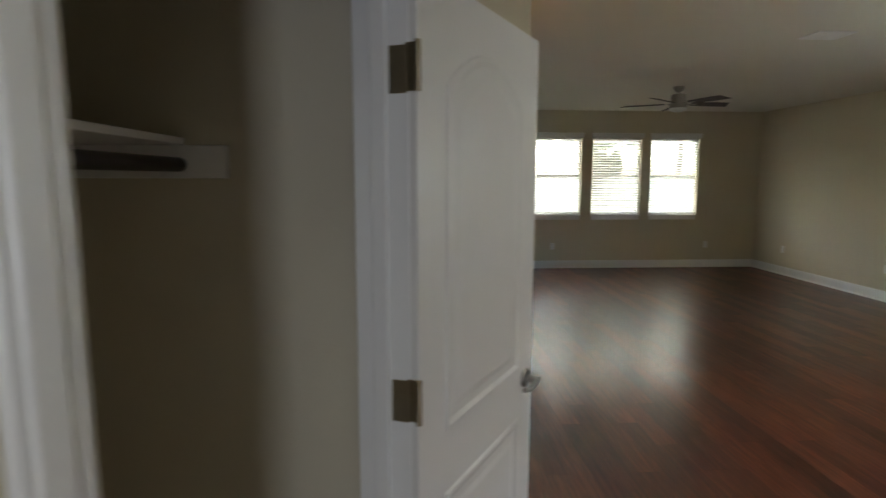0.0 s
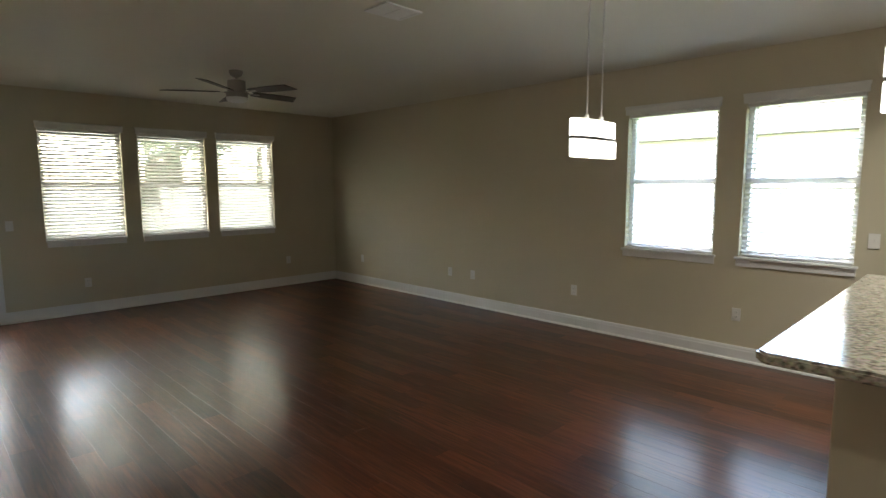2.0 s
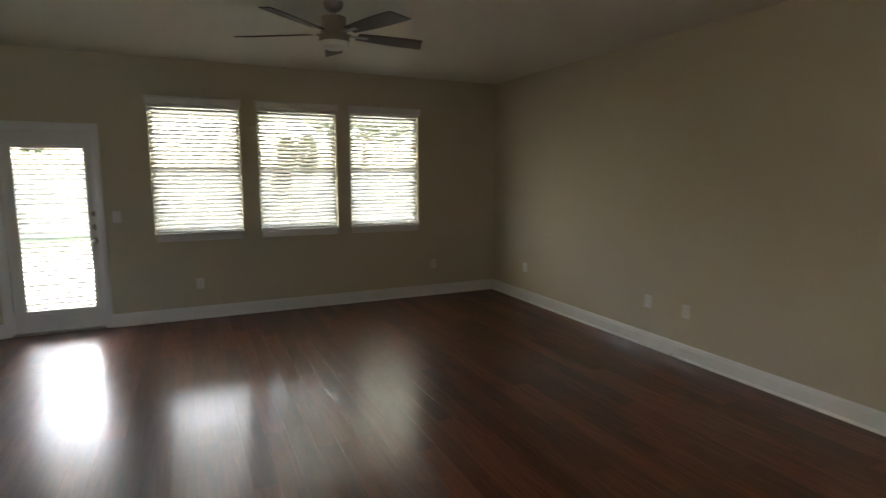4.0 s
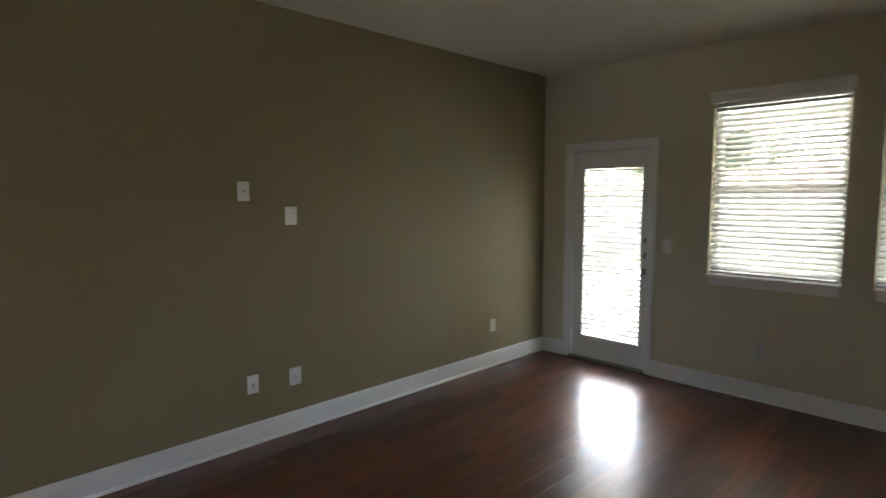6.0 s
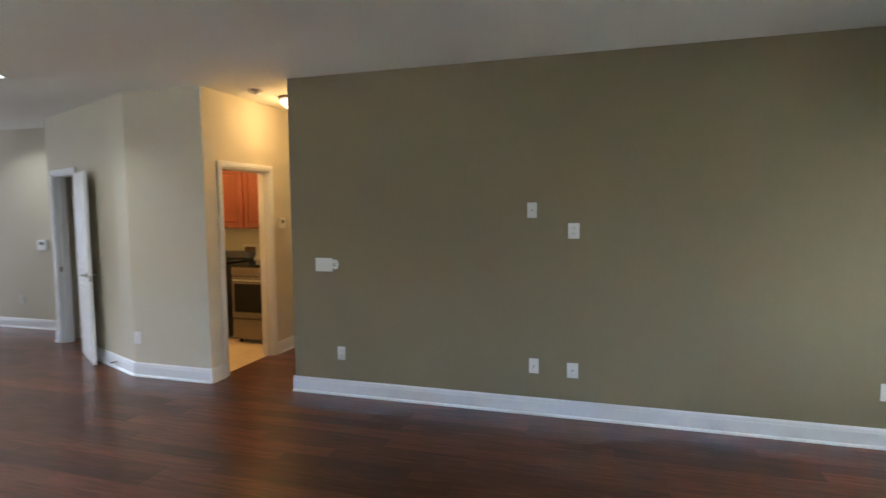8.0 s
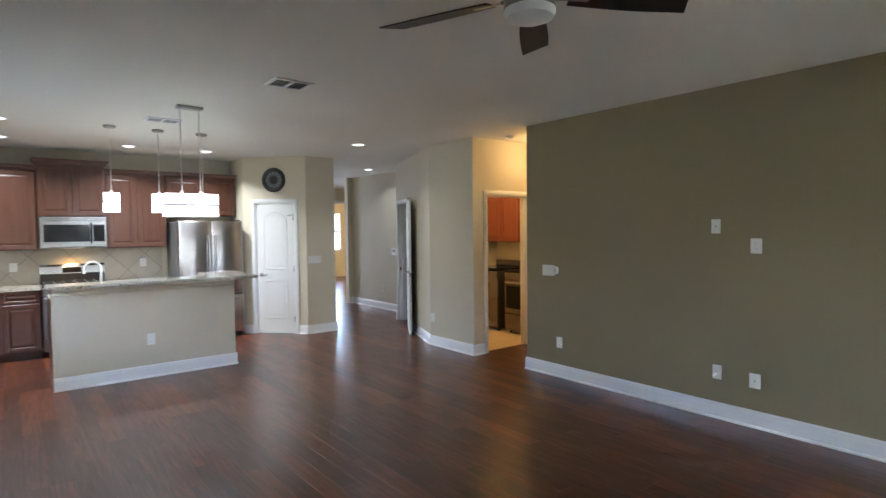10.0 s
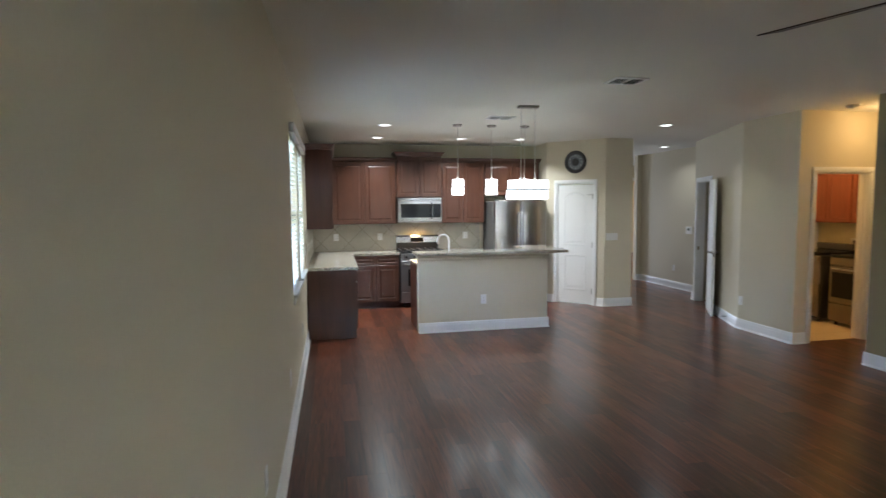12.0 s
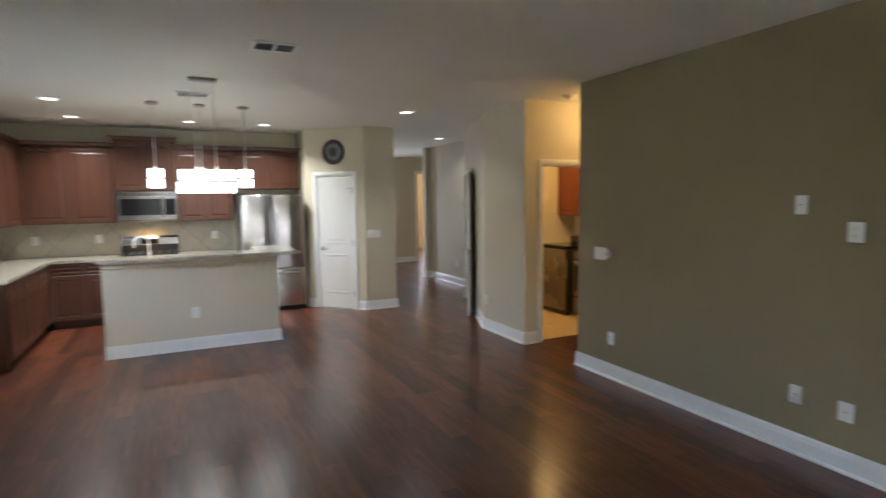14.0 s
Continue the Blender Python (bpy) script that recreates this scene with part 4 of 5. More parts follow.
bmesh.ops.bevel(bm, geom=[e for e in bm.edges if abs(e.verts[0].co.z - e.verts[1].co.z) < 1e-6], offset=0.008, segments=2, affect="EDGES")
solid("bar_top", bm, GRANITE, "raised speckled granite bar top on the island", "worktop")
bm = B()
for p, q in [((2.605, -8.445, 0.8765), (3.35, -7.807, 0.915)), ((4.05, -8.445, 0.8765), (4.272, -7.807, 0.915)), ((3.35, -8.445, 0.8765), (4.05, -8.325, 0.915)), ((3.35, -7.915, 0.8765), (4.05, -7.807, 0.915))]:
    box(bm, p, q)
solid("worktop", bm, GRANITE, "lower granite worktop round the island sink", "worktop")
sk = thing("sink", (3.35, -8.325, 0), "stainless steel undermount sink in the island", "sink")
bm = B()
for p, q in [((0, 0, 0.70), (0.70, 0.41, 0.712)), ((0, 0, 0.712), (0.012, 0.41, 0.876)), ((0.688, 0, 0.712), (0.70, 0.41, 0.876)), ((0.012, 0, 0.712), (0.688, 0.012, 0.876)), ((0.012, 0.398, 0.712), (0.688, 0.41, 0.876))]:
    box(bm, p, q)
part("bowl", bm, STEEL, sk)
fc = thing("faucet", Matrix.Translation((3.82, -7.86, 0.915)) @ Matrix.Rotation(radians(80), 4, "Z"), "white gooseneck kitchen faucet at the island sink", "faucet")
bm = B()
lathe(bm, [(0.028, 0), (0.028, 0.01), (0.018, 0.03), (0.016, 0.06)], 18)
part("base", bm, PLATE, fc, "", True)
bm = B()
tube(bm, [(0, 0, 0.05), (0, 0, 0.30)] + [(0, -0.075 + 0.075 * math.cos(t * math.pi / 8), 0.30 + 0.075 * math.sin(t * math.pi / 8)) for t in range(1, 9)] + [(0, -0.15, 0.25)], 0.010, 12)
part("spout", bm, PLATE, fc, "", True)
bm = B()
tube(bm, [(0.016, 0, 0.055), (0.05, 0, 0.07), (0.085, 0, 0.085)], 0.007)
part("lever", bm, PLATE, fc, "", True)
sd2 = thing("soap_dispenser", (4.0, -7.86, 0.915), "white soap dispenser beside the faucet", "dispenser")
bm = B()
tube(bm, [(0, 0, 0), (0, 0, 0.07), (0, -0.02, 0.085), (0, -0.06, 0.083)], 0.009)
part("pump", bm, PLATE, sd2, "", True)


# ---- ceiling fixtures ----
def can_light(x, y):
    c = thing("recessed_light", (x, y, H), "lit recessed ceiling light with white trim ring", "ceiling light", "recessed lights")
    part("trim_ring", lathe(B(), [(0.075, -0.001), (0.098, -0.003), (0.098, -0.008), (0.078, -0.010), (0.072, -0.003)], 32, cap=False), TRIM, c, "", True)
    part("bulb", lathe(B(), [(0.074, -0.002), (0.06, -0.006), (0.0, -0.007)], 28), CANGLOW, c, "glowing lamp", True)


for x, y in CANS:
    can_light(x, y)


def drum(parent, rx, ry, z0, z1, dx=0.0):
    bm = B()
    k = 40
    outs = []
    for sc, z in ((0.96, z0), (1.0, z0), (1.0, z1), (0.96, z1)):
        outs.append([(dx + rx * sc * math.copysign(abs(math.cos(2 * math.pi * i / k)) ** 0.8, math.cos(2 * math.pi * i / k)), ry * sc * math.copysign(abs(math.sin(2 * math.pi * i / k)) ** 0.8, math.sin(2 * math.pi * i / k)), z) for i in range(k)])
    rows = [[bm.verts.new(p) for p in o] for o in outs]
    for p, q in zip(rows, rows[1:]):
        for i in range(k):
            bm.faces.new((p[i], p[(i + 1) % k], q[(i + 1) % k], q[i]))
    bm.faces.new(rows[0][::-1])
    bm.faces.new(rows[-1])
    return part("shade", bm, GLOW, parent, "glowing white glass shade", True)


def pendant(x, y, z0, rx, ry, rods, canopy, label):
    p = thing("pendant_light", (x, y, H), label, "pendant light", "pendant lights")
    bm = B()
    if canopy[0] == canopy[1]:
        lathe(bm, [(canopy[0], -0.001), (canopy[0], -0.02), (canopy[0] * 0.85, -0.028), (0.0, -0.03)], 28)
    else:
        box(bm, (-canopy[0], -canopy[1], -0.03), (canopy[0], canopy[1], -0.001), 0.006)
    part("canopy", bm, NICKEL, p, "brushed nickel canopy", True)
    top = z0 + 0.205
    for rx_ in rods:
        bm = B()
        rod(bm, (rx_, 0, top - H), (rx_, 0, -0.025), 0.0045, seg=8)
        rod(bm, (rx_, 0, top - H), (rx_, 0, top - H + 0.03), 0.012, seg=12)
        part("rod", bm, RODM, p, "slim pale metal rod", True)
    drum(p, rx, ry, z0 - H, z0 + 0.095 - H, rx * 0.02)
    drum(p, rx * 0.97, ry, z0 + 0.113 - H, top - H, -rx * 0.02)
    bm = B()
    lathe(bm, [(1.0, z0 + 0.0955 - H), (1.0, z0 + 0.1125 - H)], 36, None, rx * 1.015, ry * 1.015)
    part("band", bm, BANDM, p, "dark metal band between the glass tiers")
    return p


for x in (3.71, 3.245, 2.78):
    pendant(x, -7.78, 1.82, 0.076, 0.076, (0,), (0.06, 0.06), "lit two-tier white glass mini pendant over the bar")
pendant(3.26, -6.35, 1.74, 0.238, 0.045, (-0.08, 0.08), (0.112, 0.042), "lit long two-tier white glass pendant over the dining area")


def vent(x, y, w, d, label):
    v = thing("ceiling_vent", (x, y, H), label, "vent", "ceiling vents")
    bm = B()
    for p, q in [((-w / 2, -d / 2), (w / 2, -d / 2 + 0.025)), ((-w / 2, d / 2 - 0.025), (w / 2, d / 2)), ((-w / 2, -d / 2 + 0.025), (-w / 2 + 0.025, d / 2 - 0.025)), ((w / 2 - 0.025, -d / 2 + 0.025), (w / 2, d / 2 - 0.025)), ((-0.012, -d / 2 + 0.025), (0.012, d / 2 - 0.025))]:
        box(bm, (*p, -0.012), (*q, -0.001), 0.002)
    part("frame", bm, TRIM, v)
    bm = B()
    box(bm, (-w / 2 + 0.02, -d / 2 + 0.02, -0.003), (w / 2 - 0.02, d / 2 - 0.02, -0.0012))
    part("backing", bm, DARKSLOT, v)
    n = 8
    bm = B()
    box(bm, (-w / 2 + 0.026, -0.009, -0.0006), (w / 2 - 0.026, 0.009, 0.0006), m=Matrix.Rotation(radians(-14), 4, "X"))
    me = mesh_of("slat", bm, TRIM)
    for i in range(n):
        o = new("slat", me)
        o.parent = v
        o.matrix_basis = Matrix.Translation((0, -d / 2 + 0.038 + i * (d - 0.076) / (n - 1), -0.008))


vent(2.84, -5.08, 0.31, 0.24, "white metal ceiling air vent over the living area")
vent(3.32, -7.14, 0.32, 0.22, "white metal ceiling air vent near the island")

# flush light in the side passage
fl = thing("flush_light", (-0.72, -5.6, H), "lit warm glass dome flush to the passage ceiling", "ceiling light")
part("pan", lathe(B(), [(0.15, -0.001), (0.155, -0.02), (0.14, -0.03)], 32), NICKEL, fl, "", True)
part("dome", lathe(B(), [(0.14, -0.03), (0.132, -0.06), (0.10, -0.09), (0.05, -0.107), (0.0, -0.112)], 32), WGLOW, fl, "glowing frosted dome", True)
sm = thing("smoke_detector", (-0.29, -5.75, H), "white round smoke detector on the passage ceiling", "smoke detector")
part("body", lathe(B(), [(0.065, -0.001), (0.065, -0.022), (0.05, -0.034), (0, -0.036)], 28), PLATE, sm, "", True)
part("grille", lathe(B(), [(0.03, -0.036), (0.026, -0.041), (0, -0.042)], 20), TRIM, sm, "", True)

# ceiling fan
FX, FY = 2.905, -2.52
fan = thing("ceiling_fan", (FX, FY, H), "brushed nickel ceiling fan with five dark walnut blades", "ceiling fan")
part("canopy", lathe(B(), [(0.068, -0.001), (0.068, -0.02), (0.055, -0.045), (0.025, -0.065), (0, -0.066)], 28), NICKEL, fan, "", True)
bm = B()
rod(bm, (0, 0, -0.17), (0, 0, -0.055), 0.0135)
part("downrod", bm, NICKEL, fan, "", True)
part("motor", lathe(B(), [(0.02, -0.08), (0.06, -0.092), (0.088, -0.10), (0.09, -0.21), (0.098, -0.215), (0.105, -0.22), (0.105, -0.26), (0.098, -0.265)], 36), NICKEL, fan, "brushed nickel motor housing", True)
part("light_bowl", lathe(B(), [(0.104, -0.265), (0.104, -0.278), (0.095, -0.296), (0.06, -0.31), (0, -0.314)], 36), FROST, fan, "unlit frosted glass light", True)
bm = B()
out = []
for t in range(12):
    u = t / 11
    x = 0.17 + u * 0.53
    half = 0.048 + 0.022 * math.sin(math.pi * min(1, u * 1.15) * 0.62)
    out.append((x, half))
ring = [(x, h_) for x, h_ in out] + [(x, -h_) for x, h_ in reversed(out[:-1])]
lo, hi = [bm.verts.new((x, y, -0.004)) for x, y in ring], [bm.verts.new((x, y, 0.002)) for x, y in ring]
bm.faces.new(lo[::-1])
bm.faces.new(hi)
for i in range(len(ring)):
    bm.faces.new((lo[i], lo[(i + 1) % len(ring)], hi[(i + 1) % len(ring)], hi[i]))
blade_me = mesh_of("blade", bm, BLADE)
bm = B()
box(bm, (0.085, -0.016, -0.006), (0.25, 0.016, -0.0042), 0.0006)
box(bm, (0.07, -0.02, -0.012), (0.12, 0.02, 0.002), 0.003)
iron_me = mesh_of("blade_iron", bm, NICKEL)
for k in range(5):
    mtx = Matrix.Translation((0, 0, -0.208)) @ Matrix.Rotation(radians(4 + 72 * k), 4, "Z") @ Matrix.Rotation(radians(-12), 4, "X")
    for nm, me in (("blade", blade_me), ("blade_iron", iron_me)):
        o = new(nm, me)
        o.parent, o.matrix_basis = fan, mtx


# ---- wall plates and small fixtures ----
def plate(m, w, h, kind, label, group):
    """A wall plate, its back on the wall face at y = 0, facing -y."""
    names = {"outlet": "wall_outlet", "switch": "light_switch", "blank": "cable_plate"}
    t = thing(names[kind], m, label, "outlet" if kind == "outlet" else ("switch" if kind == "switch" else "wall plate"), group)
    bm = B()
    box(bm, (-w / 2, -0.007, -h / 2), (w / 2, -0.0005, h / 2), 0.003, seg=2)
    part("plate", bm, PLATE, t)
    if kind == "outlet":
        for z in (-0.021, 0.021):
            bm = B()
            box(bm, (-0.017, -0.0095, z - 0.014), (0.017, -0.0068, z + 0.014), 0.004, seg=2)
            o = part("socket", bm, PLATE, t)
            bm = B()
            box(bm, (-0.008, -0.0099, z - 0.003), (-0.006, -0.0094, z + 0.006))
            box(bm, (0.006, -0.0099, z - 0.003), (0.008, -0.0094, z + 0.006))
            rod(bm, (0, -0.0099, z - 0.008), (0, -0.0094, z - 0.008), 0.002, seg=8)
            part("slots", bm, DARKSLOT, o)
    elif kind == "switch":
        n = max(1, round(w / 0.05) - 1) if w > 0.1 else 1
        for i in range(n):
            x = (i - (n - 1) / 2) * 0.046
            bm = B()
            box(bm, (x - 0.005, -0.013, -0.009), (x + 0.005, -0.0068, 0.011), 0.002)
            part("toggle", bm, PLATE, t)
    else:
        bm = B()
        rod(bm, (0, -0.012, 0), (0, -0.0068, 0), 0.006, seg=12)
        part("jack", bm, NICKEL, t)
    return t


def on(a, b, x, y, z):
    m = frame_of(a, b)
    s = (Vector((x, y)) - Vector(a)).dot((Vector(b) - Vector(a)).normalized())
    return m @ Matrix.Translation((s, 0, z))


WW, NN, EE, KK = ((0, 0), (0, -5.22)), ((W, 0), (0, 0)), ((W, KB), (W, 0)), ((1.72, KB), (W, KB))
for y, z, k, w in ((-4.756, 0.37, "outlet", 0.075), (-2.80, 0.37, "blank", 0.085), (-0.78, 0.38, "outlet", 0.075), (-3.113, 1.597, "blank", 0.075), (-2.80, 1.44, "outlet", 0.085)):
    plate(on(*WW, 0, y, z), w, 0.118, k, "white wall plate on the olive accent wall", "wall plates")
t = plate(on(*WW, 0, -3.095, 0.385), 0.075, 0.118, "blank", "white cable plate with a short stub on the olive wall", "wall plates")
bm = B()
tube(bm, [(0.0, -0.008, -0.01), (0.008, -0.03, -0.012), (0.016, -0.036, -0.03)], 0.008)
part("cable_stub", bm, PLATE, t, "", True)
plate(on(*WW, 0, -4.905, 1.14), 0.165, 0.118, "switch", "white triple light switch on the olive wall", "light switches")
dl = thing("wall_dimmer", on(*WW, 0, -4.795, 1.145), "small white oval plug-in device beside the switches", "device")
part("body", lathe(B(), [(0.036, 0), (0.036, 0.018), (0.028, 0.026), (0, 0.027)], 24, Matrix.Rotation(radians(90), 4, "X"), 0.8, 1.2), PLATE, dl, "", True)
bm = B()
for a_ in range(4):
    box(bm, (-0.002, -0.0285, 0.005), (0.002, -0.0265, 0.017), m=Matrix.Rotation(radians(45 + 90 * a_), 4, "Y"))
part("marking", bm, DARKSLOT, dl)
for x, z in ((2.0, 0.39), (4.79, 0.41)):
    plate(on(*NN, x, 0, z), 0.075, 0.118, "outlet", "white outlet below the windows", "wall plates")
plate(on(*NN, 1.265, 0, 1.14), 0.075, 0.118, "switch", "white light switch beside the patio door", "light switches")
for y in (-0.79, -2.8, -3.22, -4.75, -6.43):
    plate(on(*EE, W, y, 0.42), 0.075, 0.118, "outlet", "white outlet on the window wall", "wall plates")
plate(on(*EE, W, -7.37, 1.15), 0.075, 0.118, "switch", "white light switch beside the kitchen window", "light switches")
for y in (-8.2, -8.7, -9.3):
    plate(on(*EE, W, y, 1.14) @ Matrix.Translation((0, -0.0106, 0)), 0.075, 0.118, "outlet", "white outlet on the tiled backsplash", "wall plates")
for x in (5.3, 4.55, 3.02):
    plate(on(*KK, x, KB, 1.15) @ Matrix.Translation((0, -0.0106, 0)), 0.085, 0.118, "outlet", "white outlet on the tiled backsplash", "wall plates")
plate(frame_of((IX0, IY), (IX1, IY)) @ Matrix.Translation((3.389 - IX0, 0, 0.42)), 0.08, 0.125, "outlet", "white outlet on the island knee wall", "wall plates")
plate(on((0.52, -8.86), (1.0, -8.86), 0.875, -8.86, 1.15), 0.21, 0.118, "switch", "white four-switch plate beside the pantry", "light switches")
plate(on((0.03, -6.10), (0.03, -7.0), 0.03, -6.95, 0.38), 0.075, 0.118, "outlet", "white outlet on the hall corner wall", "wall plates")
plate(on((-1.33, -9.155), (-1.33, -11.6), -1.33, -10.39, 0.4), 0.075, 0.118, "outlet", "white outlet on the hall wall", "wall plates")
plate(on((AX, -6.10), (0, -6.10), -1.78, -6.10, 1.15), 0.075, 0.118, "switch", "white light switch in the side passage", "light switches")


def thermostat(m, w, h, label):
    t = thing("thermostat", m, label, "thermostat", "thermostats")
    bm = B()
    box(bm, (-w / 2, -0.026, -h / 2), (w / 2, -0.0005, h / 2), 0.005, seg=2)
    part("body", bm, PLATE, t)
    bm = B()
    box(bm, (-w * 0.25, -0.0275, -h * 0.02), (w * 0.25, -0.0255, h * 0.28), 0.001)
    part("screen", bm, material("lcd_screen", (0.22, 0.25, 0.2), 0.2, bump=0), t, "grey display")


thermostat(on((AX, -6.10), (0, -6.10), -1.18, -6.10, 1.47), 0.11, 0.12, "white thermostat on the passage wall")
thermostat(on((-1.33, -9.155), (-1.33, -11.6), -1.33, -9.93, 1.17), 0.17, 0.14, "white alarm keypad on the hall wall")

# wall clock over the pantry door
ck = thing("wall_clock", frame_of(PA, PB) @ Matrix.Translation((0.505, 0, 2.385)), "round dark-rimmed wall clock over the pantry door", "clock")
R90 = Matrix.Rotation(radians(90), 4, "X")
part("rim", lathe(B(), [(0.128, 0.001), (0.185, 0.001), (0.188, 0.02), (0.168, 0.038), (0.138, 0.03), (0.128, 0.014)], 48, R90, cap=False), material("clock_rim", (0.018, 0.016, 0.016), 0.35, bump=0.05), ck, "dark bronze rim", True)
part("dial", lathe(B(), [(0.13, 0.006), (0.13, 0.012), (0, 0.0121)], 48, R90), material("clock_dial", (0.13, 0.145, 0.16), 0.5, vary=0.2, grain=20, bump=0), ck, "grey-blue dial")
CKL = material("clock_marks", (0.48, 0.48, 0.45), 0.5, bump=0)
for k in range(12):
    bm = B()
    for off in (-0.006, 0.004):
        box(bm, (off, -0.0135, 0.088), (off + 0.004, -0.0122, 0.118), m=Matrix.Rotation(radians(30 * k), 4, "Y"))
    part("hour_mark", bm, CKL, ck)
part("centre_disc", lathe(B(), [(0.062, 0.0121), (0.062, 0.0135), (0, 0.0136)], 32, R90), BLACKM, ck)
for ang, ln, nm in ((-62, 0.06, "hour_hand"), (48, 0.095, "minute_hand")):
    bm = B()
    box(bm, (-0.003, -0.0165, -0.015), (0.003, -0.0145, ln), m=Matrix.Rotation(radians(ang), 4, "Y"))
    part(nm, bm, BLACKM, ck)

# coat closet: shelf, cleat and rod
cs = thing("closet_shelf", (-1.38, -7.98, 1.69), "white closet shelf with a dark hanging rod", "shelf")
bm = B()
box(bm, (0.002, -1.115, 0.0), (0.31, -0.001, 0.018), 0.002)
part("shelf_board", bm, TRIM, cs)
bm = B()
box(bm, (0.002, -0.02, -0.085), (0.42, -0.001, -0.0005), 0.002)
part("cleat", bm, TRIM, cs)
bm = B()
box(bm, (0.002, -1.115, -0.085), (0.02, -0.0205, -0.0005), 0.002)
part("cleat", bm, TRIM, cs)
bm = B()
rod(bm, (0.30, -1.115, -0.05), (0.30, -0.0205, -0.05), 0.018)
part("rod", bm, material("dark_rod", (0.05, 0.04, 0.04), 0.35, 0.6, bump=0), cs, "dark metal rod", True)

# spring door stop on the baseboard behind the closet door
ds = thing("door_stop", frame_of(DA, DB) @ Matrix.Translation((0.42, -0.016, 0.07)) @ Matrix.Rotation(radians(90), 4, "X"), "white-tipped spring door stop on the baseboard", "door stop")
part("spring", lathe(B(), [(0.012, 0.0), (0.012, 0.004)] + [(0.0055 + 0.0012 * (k % 2), 0.005 + k * 0.003) for k in range(19)], 12), NICKEL, ds)
part("tip", lathe(B(), [(0.008, 0.06), (0.008, 0.072), (0.0, 0.074)], 12), PLATE, ds, "white rubber tip", True)

# ---- laundry room ----
for i in range(5):
    for j in range(5):
        x0, y0 = -2.14 + i * 0.44, -7.9 + j * 0.36
        x1, y1 = min(x0 + 0.436, -0.125, (y0 + 7.0) * 0.467 - 0.1), min(y0 + 0.356, -6.16)
        if x1 - x0 < 0.03 or y1 - y0 < 0.03:
            continue
        bm = B()
        box(bm, (x0, y0, -0.0055), (x1, y1, 0.003), 0.0015)
        part("tile", bm, LTILE, floor, "beige laundry floor tile" if i + j == 0 else "")

wm = thing("washer", pose(-2.02, -7.69, 0.004, 0, 0, 0) @ Matrix.Diagonal((1, 1.05, 1.04, 1)), "metallic grey top-load washer with a dark glass lid", "washer")
bm = B()
box(bm, (0.0, 0.0, 0.03), (0.70, 0.62, 0.90), 0.012, seg=2)
part("body", bm, APPD, wm, "dark side")
bm = B()
box(bm, (0.701, 0.006, 0.06), (0.722, 0.614, 0.89), 0.008, seg=2)
part("front_panel", bm, APPW, wm, "pale metallic front")
bm = B()
box(bm, (0.02, 0.02, 0.901), (0.70, 0.60, 0.94), 0.012, seg=2)
part("lid", bm, BLACK, wm, "dark glass lid")
bm = B()
box(bm, (0.0, 0.02, 0.941), (0.14, 0.60, 1.03), 0.01, seg=2)
part("console", bm, APPD, wm)
for fx in (0.06, 0.64):
    for fy in (0.06, 0.56):
        part("foot", rod(B(), (fx, fy, 0), (fx, fy, 0.032), 0.02), BLACKM, wm)
dr = thing("dryer", pose(-2.06, -6.93, 0.004, 0, 0, 0) @ Matrix.Diagonal((1, 1.08, 1.04, 1)), "pale dryer with a dark rectangular door window", "dryer")
bm = B()
box(bm, (0.0, 0.0, 0.04), (0.70, 0.62, 0.90), 0.012, seg=2)
part("body", bm, APPW, dr)
bm = B()
box(bm, (0.0, 0.0, 0.901), (0.72, 0.62, 0.925), 0.008, seg=2)
part("top", bm, BLACK, dr)
bm = B()
box(bm, (0.701, 0.01, 0.30), (0.73, 0.61, 0.78), 0.01, seg=2)
o = part("door", bm, APPW, dr)
bm = B()
box(bm, (0.7305, 0.05, 0.37), (0.735, 0.57, 0.70), 0.003)
part("door_window", bm, BLACK, o)
bm = B()
tube(bm, [(0.73, 0.06, 0.745), (0.755, 0.06, 0.745), (0.76, 0.31, 0.745), (0.755, 0.56, 0.745), (0.73, 0.56, 0.745)], 0.01)
part("handle", bm, STEEL, o, "", True)
bm = B()
box(bm, (0.701, 0.01, 0.79), (0.728, 0.61, 0.89), 0.008, seg=2)
part("control_panel", bm, APPW, dr)
bm = B()
box(bm, (0.701, 0.01, 0.07), (0.728, 0.61, 0.285), 0.008, seg=2)
part("drawer", bm, APPW, dr)
for fx in (0.06, 0.64):
    for fy in (0.06, 0.56):
        part("foot", rod(B(), (fx, fy, 0), (fx, fy, 0.042), 0.02), BLACKM, dr)
LM = frame_of((-2.14, -6.22), (-2.14, -7.9))
for k in range(2):
    cabinet(LM @ Matrix.Translation((0.02 + k * 0.82, 0, 0)), 0.82, 1.38, 2.16, 0.32, 2, "cherry wall cabinet over the laundry machines, warm lamplight put into its red", "laundry cabinets", wood=LAMPLIT_CHERRY)
wb = thing("outlet_box", LM @ Matrix.Translation((1.0, 0, 1.06)), "white recessed washer outlet box on the laundry wall", "outlet box")
bm = B()
for p, q in [((-0.12, -0.012, -0.09), (0.12, -0.0005, -0.06)), ((-0.12, -0.012, 0.06), (0.12, -0.0005, 0.09)), ((-0.12, -0.012, -0.06), (-0.09, -0.0005, 0.06)), ((0.09, -0.012, -0.06), (0.12, -0.0005, 0.06))]:
    box(bm, p, q, 0.002)
part("frame", bm, PLATE, wb)
bm = B()
box(bm, (-0.09, -0.003, -0.06), (0.09, -0.0005, 0.06))
part("recess", bm, material("outlet_box_recess", (0.1, 0.05, 0.03), 0.7, bump=0), wb, "dark recess")

